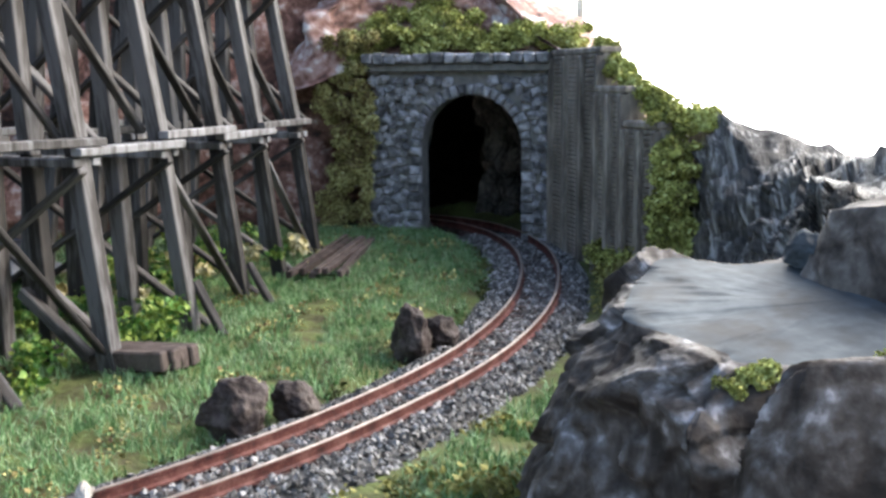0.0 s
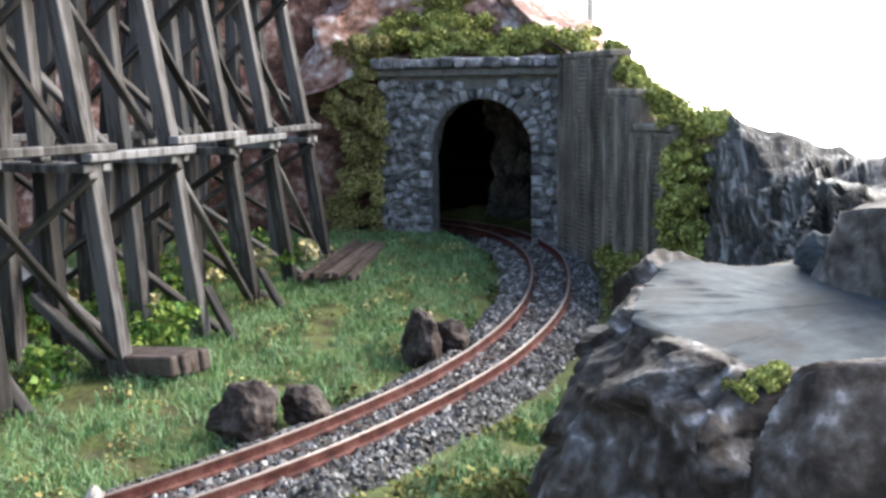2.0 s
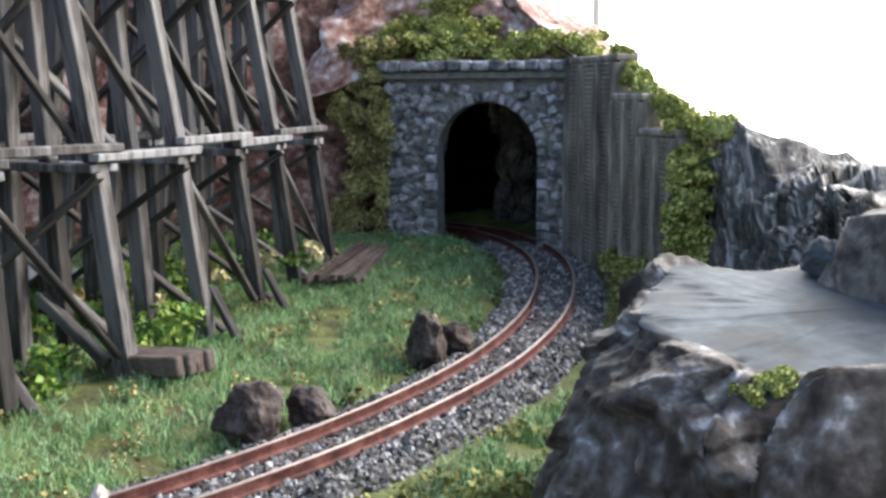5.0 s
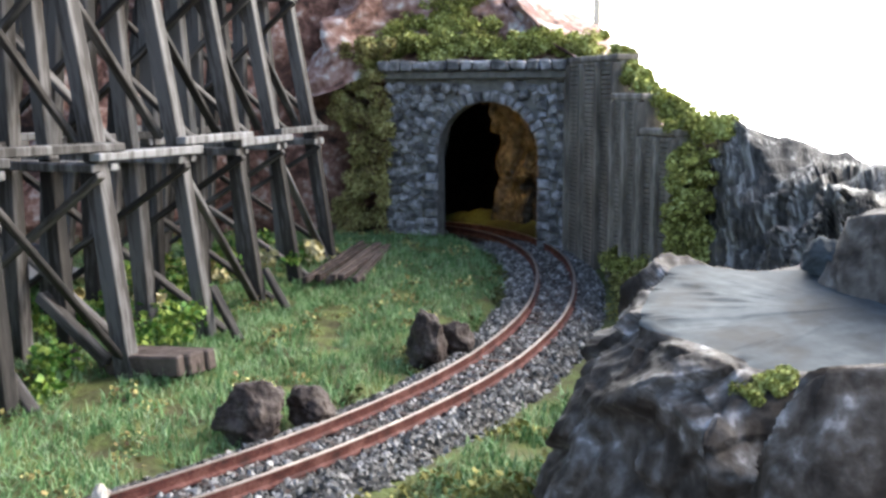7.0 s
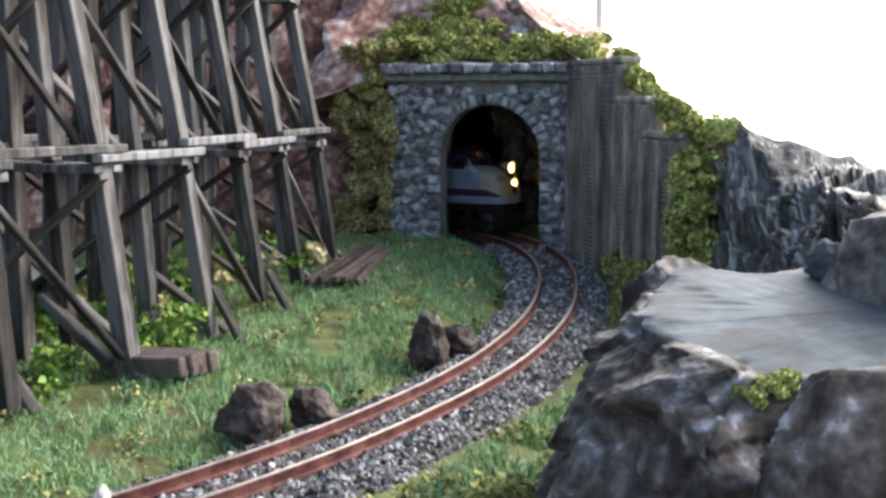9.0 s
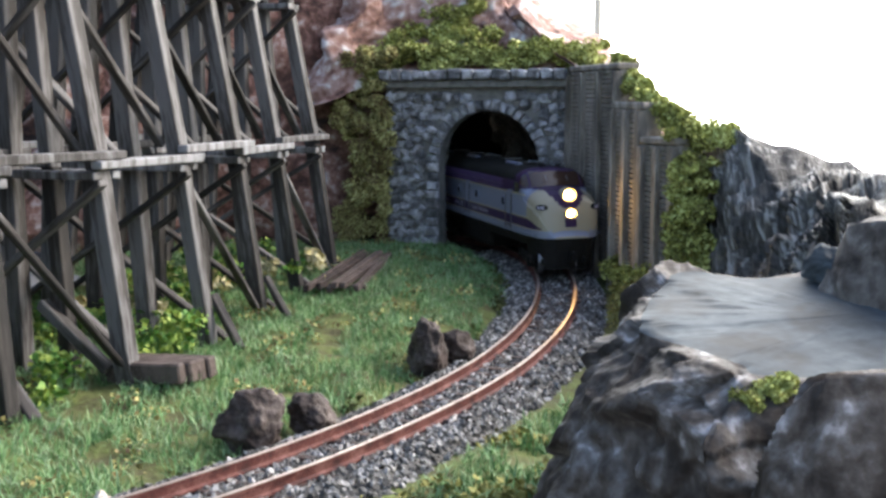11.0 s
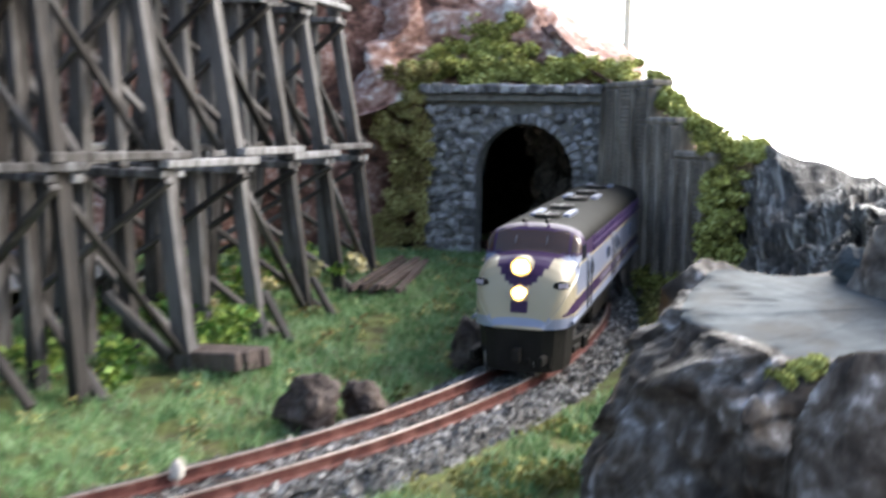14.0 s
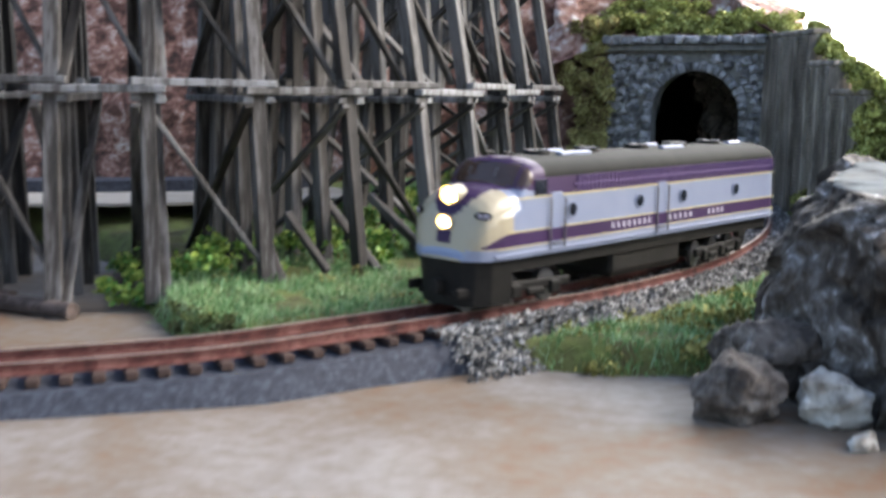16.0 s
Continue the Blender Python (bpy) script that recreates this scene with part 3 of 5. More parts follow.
def loft_rock(name, low, high, material, label, category="rock", seed=0, rough=0.002, freq=60.0, ridge=(0, 0, 1), rings=22, around=110, dome=0.0, strata=0.0, group="", bulge=0.0, facet=0.0, between=(), cap=1.0):
    """A craggy rock between a lower and an upper outline (x, y, z), with outlines between them if given; all are closed rings with the same turn and
    the same number of points. cap: how rough the top is against the sides; a second material serves the top."""
    levels = [ring(r, around) for r in (low, *between, high)]
    L, H = levels[0], levels[-1]
    c = H.mean(axis=0)
    vs, fs = [], []
    rows, calm = [], []
    for r in range(rings + 1):
        u = r / rings
        g = u * (len(levels) - 1)
        j = min(int(g), len(levels) - 2)
        A, B, v = levels[j], levels[j + 1], g - j
        rows.append([A[i] * (1 - v) + B[i] * v + (L[i] - L.mean(axis=0)) * np.array([1, 1, 0]) * bulge * math.sin(math.pi * u) for i in range(around)])
        calm.append(1.0 if u < 0.9 else 1.0 + (cap - 1.0) * (u - 0.9) / 0.1)
    tops = 14
    for r in range(1, tops):
        u = 1 - r / tops
        rows.append([c + (H[i] - c) * u + np.array([0, 0, dome * (1 - u * u)]) for i in range(around)])
        calm.append(cap)
    off = Vector((seed * 7.3, seed * 3.1, seed * 1.7))
    cc = np.array([L[:, 0].mean(), L[:, 1].mean(), (L[:, 2].mean() + c[2]) / 2])
    ax = Vector(ridge).normalized()
    for row, mild in zip(rows, calm):
        for p in row:
            q = Vector(p)
            away = (q - Vector(cc)).normalized()
            s = q * freq + off
            n1 = noise.hetero_terrain(s, 0.8, 2.1, 6, 0.6) - 0.6 + 0.35 * (noise.ridged_multi_fractal(s * 2.6, 0.9, 2.0, 4, 0.9, 2.0) - 1.0)
            n2 = 0.0
            if facet:
                for f_, k_ in ((0.55, 1.0), (1.7, 0.4)):
                    pt = noise.voronoi(s * f_ + Vector((noise.noise(s * 1.5), noise.noise(s * 1.5 + Vector((3, 0, 0))), 0)) * 0.25)[1][0]
                    n2 += (s * f_ - pt).dot(cell_tilt(pt)) * k_
            w_ = (q.dot(ax) + 0.0035 * noise.noise(q * 80 + off)) * 260
            st = ((w_ % 1.0) - 0.5) * (0.6 + noise.noise(q * 70 + off)) if strata else 0.0
            q = q + away * (n1 * rough + n2 * facet + st * strata) * mild
            vs.append(q)
    k = around
    for r in range(len(rows) - 1):
        for i in range(k):
            a, b = r * k + i, r * k + (i + 1) % k
            fs.append((a, b, b + k, a + k))
    vs.append(Vector(c) + Vector((0, 0, dome)))
    last = (len(rows) - 1) * k
    fs += [(last + i, last + (i + 1) % k, len(vs) - 1) for i in range(k)]
    rock = raw(name, vs, fs, material, smooth=True)
    if isinstance(material, list):
        for q in rock.data.polygons:
            q.material_index = 1 if q.index >= rings * k else 0
    return tagged(rock, label, category, group)


def boulder(name, at, size, seed, material, label, rz=0.0, group="", cuts=14, category="rock", rough=0.12):
    """A single broken stone: a ball cut by random planes and roughened."""
    rng = random.Random(seed)
    bm = bmesh.new()
    bmesh.ops.create_icosphere(bm, subdivisions=5, radius=1.0)
    planes = [(Vector((rng.gauss(0, 1), rng.gauss(0, 1), rng.gauss(0, 0.8))).normalized(), rng.uniform(0.55, 0.85)) for _ in range(cuts)]
    for v in bm.verts:
        for n, d in planes:
            e = v.co.dot(n) - d
            if e > 0:
                v.co -= n * e * 0.92
        n0 = v.co.normalized()
        v.co += n0 * rough * noise.hetero_terrain(v.co * 2.4 + Vector((seed, 0, 0)), 0.8, 2.1, 5, 0.5) + n0 * rough * 0.5 * noise.noise(v.co * 9 + Vector((seed, 5, 0)))
        v.co = Vector((v.co.x * size[0], v.co.y * size[1], v.co.z * size[2]))
    ob = part(name, bm, material, smooth=True)
    ob.matrix_basis = pose(*at, 0, 0, rz)
    return tagged(ob, label, category, group)


loft_rock("rock_outcrop",
          [(0.0248, 0.067, -0.0095), (0.0240, 0.078, -0.0095), (0.0265, 0.093, -0.0095), (0.0365, 0.106, -0.0095), (0.065, 0.112, -0.0095), (0.12, 0.11, -0.0095), (0.13, 0.08, -0.0095), (0.075, 0.052, -0.0095), (0.0425, 0.0515, -0.0095), (0.034, 0.0545, -0.0095), (0.0285, 0.060, -0.0095)],
          [(0.0330, 0.0722, 0.0232), (0.0330, 0.0755, 0.0238), (0.0362, 0.0878, 0.0248), (0.0418, 0.0975, 0.0258), (0.055, 0.094, 0.0258), (0.115, 0.098, 0.029), (0.116, 0.08, 0.027), (0.069, 0.0595, 0.0225), (0.0445, 0.0605, 0.0217), (0.0410, 0.0632, 0.0222), (0.0372, 0.0677, 0.0227)],
          [M_NEAR, M_SLAB], "large brown-grey rock outcrop with a flat blue-grey slab on top", seed=1, rough=0.0007, freq=125, facet=0.0024, around=330, rings=72, cap=0.12,
          between=[[(0.0242, 0.0675, 0.006), (0.0240, 0.079, 0.006), (0.0285, 0.092, 0.006), (0.038, 0.1035, 0.006), (0.0635, 0.108, 0.006), (0.118, 0.108, 0.006), (0.125, 0.08, 0.006), (0.073, 0.054, 0.006), (0.0420, 0.0528, 0.005), (0.0350, 0.0562, 0.005), (0.0285, 0.0610, 0.005)],
                   [(0.0283, 0.0690, 0.0165), (0.0297, 0.0755, 0.0195), (0.0335, 0.090, 0.021), (0.0400, 0.1005, 0.0235), (0.058, 0.099, 0.020), (0.117, 0.105, 0.026), (0.12, 0.08, 0.025), (0.071, 0.0555, 0.018), (0.0392, 0.0525, 0.0143), (0.0367, 0.0560, 0.0170), (0.0328, 0.0640, 0.0183)],
                   [(0.0318, 0.0712, 0.0205), (0.0317, 0.0755, 0.0225), (0.0352, 0.0885, 0.0240), (0.0410, 0.0985, 0.0254), (0.056, 0.096, 0.0245), (0.116, 0.1, 0.029), (0.118, 0.08, 0.027), (0.07, 0.057, 0.0205), (0.0425, 0.0570, 0.0195), (0.0395, 0.0603, 0.0200), (0.0355, 0.0655, 0.0203)]])
loft_rock("rock_outcrop",
          [(0.0385, 0.050, -0.0095), (0.0385, 0.046, -0.0095), (0.0425, 0.0415, -0.0095), (0.060, 0.038, -0.0095), (0.13, 0.035, -0.0095), (0.13, 0.058, -0.0095), (0.07, 0.056, -0.0095), (0.046, 0.0535, -0.0095)],
          [(0.0435, 0.0518, 0.0205), (0.0436, 0.0490, 0.0212), (0.0455, 0.0475, 0.0238), (0.054, 0.0470, 0.0245), (0.12, 0.045, 0.0245), (0.12, 0.056, 0.0245), (0.07, 0.0555, 0.0245), (0.0470, 0.0530, 0.0240)],
          M_NEAR, "dark grey rock outcrop split from its neighbour by a gully", seed=2, rough=0.0006, freq=80, facet=0.0022, around=220, rings=56, cap=0.5,
          between=[[(0.0418, 0.0512, 0.010), (0.0412, 0.0480, 0.010), (0.0440, 0.0445, 0.010), (0.058, 0.0425, 0.010), (0.125, 0.04, 0.010), (0.125, 0.057, 0.010), (0.07, 0.0558, 0.010), (0.0465, 0.0533, 0.010)]])
loft_rock("rock_wall",
          [(0.058, 0.216, -0.004), (0.060, 0.190, -0.004), (0.064, 0.165, -0.004), (0.068, 0.130, -0.004), (0.10, 0.115, -0.004), (0.17, 0.12, -0.004), (0.16, 0.22, -0.004), (0.10, 0.26, -0.004), (0.062, 0.235, -0.004)],
          [(0.067, 0.215, 0.0385), (0.0705, 0.205, 0.0395), (0.073, 0.188, 0.0305), (0.0765, 0.171, 0.0300), (0.085, 0.150, 0.0285), (0.16, 0.15, 0.024), (0.15, 0.21, 0.022), (0.10, 0.235, 0.026), (0.072, 0.226, 0.036)],
          M_ROCK, "grey slaty rock wall with slanting strata", seed=3, rough=0.0022, freq=90, facet=0.0024, strata=0.0040, ridge=(0.3, -0.75, 0.5), around=240, rings=60)
loft_rock("cliff",
          [(-0.032, 0.297, -0.004), (-0.021, 0.300, -0.004), (-0.014, 0.306, -0.004), (-0.03, 0.345, -0.004), (-0.10, 0.36, -0.004), (-0.36, 0.345, -0.010), (-0.37, 0.25, -0.010), (-0.15, 0.265, -0.004), (-0.07, 0.284, -0.004)],
          [(-0.034, 0.303, 0.080), (-0.021, 0.305, 0.074), (-0.016, 0.308, 0.075), (-0.03, 0.34, 0.1), (-0.10, 0.35, 0.11), (-0.35, 0.34, 0.11), (-0.36, 0.265, 0.105), (-0.15, 0.278, 0.10), (-0.07, 0.293, 0.09)],
          M_RED, "red-brown rock cliff behind the timber trestle", "cliff", seed=4, rough=0.005, freq=45, facet=0.005, around=170, rings=36)
loft_rock("mountain",
          [(-0.040, 0.2935, 0.045), (-0.014, 0.297, 0.0555), (0.012, 0.290, 0.0555), (0.038, 0.2795, 0.0555), (0.058, 0.262, 0.045), (0.07, 0.235, 0.02), (0.09, 0.30, 0.03), (0.03, 0.40, 0.045), (-0.06, 0.40, 0.045)],
          [(-0.030, 0.305, 0.092), (-0.012, 0.306, 0.090), (0.010, 0.303, 0.0845), (0.0255, 0.292, 0.0655), (0.040, 0.272, 0.0555), (0.050, 0.252, 0.044), (0.055, 0.305, 0.052), (0.02, 0.37, 0.090), (-0.05, 0.37, 0.11)],
          M_PINK, "pink and white rock mountainside above the tunnel", "mountain", seed=5, rough=0.004, freq=60, facet=0.0055, around=150, rings=28, dome=0.004)
loft_rock("rock_outcrop",
          [(0.0560, 0.084, 0.022), (0.0575, 0.094, 0.022), (0.075, 0.098, 0.022), (0.10, 0.095, 0.022), (0.10, 0.07, 0.022), (0.07, 0.068, 0.022)],
          [(0.0585, 0.084, 0.0335), (0.0605, 0.090, 0.0335), (0.075, 0.092, 0.0375), (0.095, 0.09, 0.038), (0.095, 0.075, 0.038), (0.07, 0.074, 0.036)],
          M_RUBBLE, "brown weathered rock knob on top of the outcrop", seed=6, rough=0.0006, freq=95, facet=0.0014, around=120, rings=24)
boulder("boulder", (0.0568, 0.0915, 0.0272), (0.0026, 0.0026, 0.0026), 17, M_SLAB, "small blue-grey stone on top of the outcrop", 20)
boulder("boulder", (-0.0185, 0.1155, 0.0005), (0.0056, 0.0052, 0.0047), 11, M_BROWN, "dark brown broken boulder in the grass by the track", 20)
boulder("boulder", (-0.0105, 0.1215, -0.0005), (0.0045, 0.0042, 0.0035), 12, M_BROWN, "small dark brown stone in the grass by the track", 60)
boulder("boulder", (0.0045, 0.158, 0.001), (0.0042, 0.0045, 0.0062), 13, M_BROWN, "upright red-brown stone beside the ballast", 0)
boulder("boulder", (0.0098, 0.165, 0.0005), (0.004, 0.004, 0.004), 14, M_BROWN, "dark stone beside the ballast", 40)
for i, (x, y, z, sx, sy, sz, mt, lb) in enumerate([
        (0.0180, 0.0500, -0.0042, 0.0064, 0.0062, 0.0056, M_RUBBLE, "rounded dark brown rubble stone on the baseboard"),
        (0.0265, 0.0620, -0.0015, 0.0085, 0.0060, 0.0062, M_RUBBLE, "large dark brown rubble stone under the outcrop"),
        (0.0310, 0.0505, -0.0052, 0.0068, 0.0055, 0.0042, M_PALE, "pale limestone pebble lying on the baseboard"),
        (0.0185, 0.0725, -0.0035, 0.0055, 0.0045, 0.0040, M_RUBBLE, "brown rubble stone at the edge of the grass"),
        (0.0365, 0.0590, -0.0030, 0.0060, 0.0045, 0.0050, M_RUBBLE, "brown rubble stone under the outcrop"),
        (0.0480, 0.0440, -0.0020, 0.0100, 0.0070, 0.0078, M_NEAR, "grey rubble stone under the outcrop"),
        (0.0340, 0.0385, -0.0076, 0.0024, 0.0018, 0.0014, M_PALE, "white chip of limestone lying on the baseboard")]):
    boulder("rubble_stone", (x, y, z), (sx, sy, sz), 30 + i, mt, lb, 37 * i, "rubble below the outcrop")


# ---------------------------------------------------------------- timber trestle
BENTS = [(-0.1470, 0.0820), (-0.1310, 0.0870), (-0.1138, 0.0925), (-0.0965, 0.0996), (-0.0780, 0.1113), (-0.0632, 0.1269), (-0.0520, 0.1477), (-0.0453, 0.1742), (-0.0406, 0.2005), (-0.0365, 0.2240), (-0.0320, 0.2505)]
LEVELS = (0.0365, 0.0735)
TRESTLE_TOP = 0.110


def build_trestle():
    rng = random.Random(8)
    tr = empty("timber_trestle")
    tagged(tr, "tall dark weathered timber railway trestle with crossed braces", "trestle")

    def timber(name, a, b, w, d, material=M_WOOD, face=Vector((0, 0, 1)), parent=tr):
        m, n = beam_pose(a, b, face)
        bm = bmesh.new()
        box(bm, Matrix(), w, d, n, 0.0002, 0.00015, rng)
        ob = part(name, bm, material, parent)
        ob.matrix_basis = m
        return ob

    def lean(bat, z):
        return bat * (z - LEVELS[0]) * (1.0 if z > LEVELS[0] else 0.75)

    n = len(BENTS)
    dirs = []
    for i in range(n):
        a, b = Vector(BENTS[max(i - 1, 0)]), Vector(BENTS[min(i + 1, n - 1)])
        d = (b - a).normalized()
        dirs.append((Vector((d.x, d.y, 0)), Vector((d.y, -d.x, 0))))     # along, outward to the track
    up = Vector((0, 0, 1))
    cols = [(0.0, 0.18), (-0.0105, 0.09), (-0.0195, 0.0), (-0.0285, -0.09), (-0.039, -0.18)]     # place across the bent and batter
    for i in range(n):
        p = Vector((*BENTS[i], 0))
        al, out = dirs[i]
        foot_z = bank_height(p.x, p.y)
        foot_z = max(foot_z, BOARD_Z) - 0.0005
        for c, (o, bat) in enumerate(cols):
            w = rng.uniform(0.0027, 0.0033)
            zs = [foot_z, LEVELS[0] - 0.0008, LEVELS[1] - 0.0008, TRESTLE_TOP]
            for z0, z1 in zip(zs, zs[1:]):
                lo, hi = (p + out * (o - lean(bat, z)) + up * z + al * rng.uniform(-.0003, .0003) for z in (z0, z1))
                timber("post", lo, hi, w, w, face=al)
        for z in LEVELS:
            a = p + out * (0.0022 - 0.18 * (z - LEVELS[0]))
            b = p + out * (cols[-1][0] - 0.004 + 0.18 * (z - LEVELS[0]))
            timber("girt", a + up * (z - 0.0019) + al * 0.0024, b + up * (z - 0.0019) + al * 0.0024, 0.0015, 0.0022, M_LEDGER, face=al)
            timber("girt", a + up * (z - 0.0019) - al * 0.0024, b + up * (z - 0.0019) - al * 0.0024, 0.0015, 0.0022, M_LEDGER, face=al)
        timber("cap", p - out * 0.010 + up * (TRESTLE_TOP + 0.0015), p - out * 0.029 + up * (TRESTLE_TOP + 0.0015), 0.0034, 0.003, M_WOOD, face=al)
        # sway braces across the bent, low and high
        for z0, z1 in ((foot_z + 0.001, LEVELS[0] - 0.003), (LEVELS[0] + 0.001, LEVELS[1] - 0.003), (LEVELS[1] + 0.001, TRESTLE_TOP - 0.002)):
            for sg in (1, -1):
                a, b = (cols[0][0] + 0.003, cols[-1][0] - 0.002)
                if sg < 0:
                    a, b = b, a
                timber("sway_brace", p + out * (a - lean(math.copysign(0.18, a + 0.02), z0)) + up * z0 + al * sg * 0.0026, p + out * (b - lean(math.copysign(0.18, b + 0.02), z1)) + up * z1 + al * sg * 0.0026, 0.0011, 0.0021, face=al)
    # ledgers from bent to bent, lapped in turn above and below one another
    for z in LEVELS:
        for i in range(n - 1):
            for o, bat in ((0.0024, 0.18), (-0.0195, 0.0), (-0.041, -0.18)):
                a = Vector((*BENTS[i], 0)) + dirs[i][1] * (o - bat * (z - LEVELS[0]))
                b = Vector((*BENTS[i + 1], 0)) + dirs[i + 1][1] * (o - bat * (z - LEVELS[0]))
                e = (b - a).normalized() * 0.0035
                lift = 0.0016 if i % 2 else 0.0
                timber("ledger", a - e + up * (z + lift), b + e + up * (z + lift + rng.uniform(-.0003, .0003)), 0.0023, 0.0016, M_LEDGER, face=Vector((0, 0, 1)))
    # diagonal braces along the outer face
    for i in range(n - 1):
        for z0, z1, o in ((LEVELS[1] - 0.002, LEVELS[0] + 0.002, -0.0025), (LEVELS[0] - 0.004, 0.0, 0.001)):
            if z0 < 0.04 and i % 2 == 0:
                continue
            a = Vector((*BENTS[i], 0)) + dirs[i][1] * (o - 0.001 - lean(0.18, z0))
            b = Vector((*BENTS[i + 1], 0)) + dirs[i + 1][1] * (o - 0.001 - lean(0.18, z1))
            timber("brace", a + up * z0, b + up * z1, 0.0011, 0.002, face=dirs[i][1])
    for o in (-0.014, -0.025):
        for i in range(n - 1):
            a = Vector((*BENTS[i], 0)) + dirs[i][1] * o
            b = Vector((*BENTS[i + 1], 0)) + dirs[i + 1][1] * o
            timber("stringer", a + up * (TRESTLE_TOP + 0.0046), b + up * (TRESTLE_TOP + 0.0046), 0.003, 0.003, face=Vector((0, 0, 1)))
    return dirs


BENT_DIRS = build_trestle()


# ---------------------------------------------------------------- small timbers on the ground
def build_block():
    ob = empty("timber_block", (-0.0425, 0.1470, 0.0004), -26)
    tagged(ob, "worn brown timber block lying in the grass at the trestle foot", "timber block")
    rng = random.Random(3)
    for i in range(4):
        bm = bmesh.new()
        box(bm, pose(-0.0005 + rng.uniform(-.0004, .0004), (i - 1.5) * 0.0021, 0, 3, -5, rng.uniform(-2, 2)), 0.0195 + rng.uniform(-.001, .001), 0.0022, 0.0036, 0.0003, 0.0002, rng)
        part("board", bm, M_PLANK, ob)


def build_planks():
    ob = empty("plank_stack", (-0.0195, 0.2390, 0.0040), 84)
    tagged(ob, "small pile of weathered planks at the trestle foot", "planks")
    rng = random.Random(6)
    for i in range(6):
        bm = bmesh.new()
        box(bm, pose(rng.uniform(-.002, .002), (i - 2.5) * 0.0018, 0.0004 * (i % 3), 0, -2, rng.uniform(-3, 3)), 0.048 + rng.uniform(-.008, .004), 0.0014, 0.0016, 0.0002, 0.0002, rng)
        part("plank", bm, M_PLANK, ob)
    for x in (-0.016, 0.016):
        bm = bmesh.new()
        box(bm, pose(x, 0, -0.0016), 0.0018, 0.013, 0.0016, 0.0002)
        part("bearer", bm, M_PLANK, ob)


def build_sills():
    for (x0, y0), (x1, y1) in (((-0.150, 0.096), (-0.106, 0.0845)), ((-0.114, 0.118), (-0.088, 0.0965)), ((-0.175, 0.11), (-0.124, 0.092))):
        bm = bmesh.new()
        m, n = beam_pose((x0, y0, BOARD_Z + 0.0018), (x1, y1, BOARD_Z + 0.0018))
        bmesh.ops.create_cone(bm, cap_ends=True, segments=12, radius1=0.0019, radius2=0.0017, depth=n, matrix=m)
        for v in bm.verts:
            v.co += Vector((noise.noise(v.co * 300), noise.noise(v.co * 310 + Vector((4, 0, 0))), 0)) * 0.0002
        tagged(part("log", bm, M_PLANK), "brown round timber sill lying on the baseboard", "log", "sill logs")


def build_far_track():
    strip = empty("far_roadbed")
    tagged(strip, "flat pale card and blue-grey foam strip behind the trestle", "roadbed")
    for off, w, z, mt, nm in ((0.0, 0.030, 0.0008, M_CARD, "card_sheet"), (0.010, 0.007, 0.0042, M_FOAM, "foam_strip")):
        vs, fs = [], []
        pts, _ = spline([(-0.36, 0.155, 0), (-0.24, 0.168, 0), (-0.17, 0.190, 0), (-0.125, 0.215, 0), (-0.10, 0.238, 0)], 40)
        for i, p in enumerate(pts):
            d = Vector(pts[min(i + 1, 39)] - pts[max(i - 1, 0)]).normalized()
            l = Vector((-d.y, d.x, 0))
            for a, b in ((-w, 0), (-w, z), (w, z), (w, 0)):
                vs.append(Vector(p) + l * (a + off) + Vector((0, 0, BOARD_Z + 0.0125 + b)))
        for i in range(39):
            for j in range(4):
                a, b = i * 4 + j, i * 4 + (j + 1) % 4
                fs.append((a, b, b + 4, a + 4))
        raw(nm, vs, fs, mt, strip)


M_CARD = mat("pale_card", [(0.4, (0.25, 0.23, 0.2)), (0.8, (0.34, 0.32, 0.29))], 200, rough=0.8, bump=0.1)
def build_sticks():
    for a, b, w in (((-0.0640, 0.1500, 0.0115), (-0.0505, 0.1455, 0.0005), 0.0022), ((-0.0400, 0.1765, 0.0085), (-0.0330, 0.1700, -0.001), 0.0018), ((-0.0350, 0.2030, 0.008), (-0.0285, 0.1960, 0.0), 0.0016), ((-0.075, 0.1210, 0.010), (-0.0640, 0.1165, -0.002), 0.0020)):
        m, n = beam_pose(a, b)
        bm = bmesh.new()
        box(bm, Matrix(), w, w * 0.8, n, 0.0002, 0.0002)
        ob = part("fallen_timber", bm, M_WOOD)
        ob.matrix_basis = m
        tagged(ob, "fallen dark timber leaning against the trestle foot", "timber", "fallen timbers")
    boulder("pebble", (-0.0287, 0.0815, 0.0006), (0.0011, 0.0010, 0.0016), 71, M_PALE, "small white chip standing beside the rail", 10, category="stone")


build_sticks()
build_block()
build_planks()
build_sills()
build_far_track()


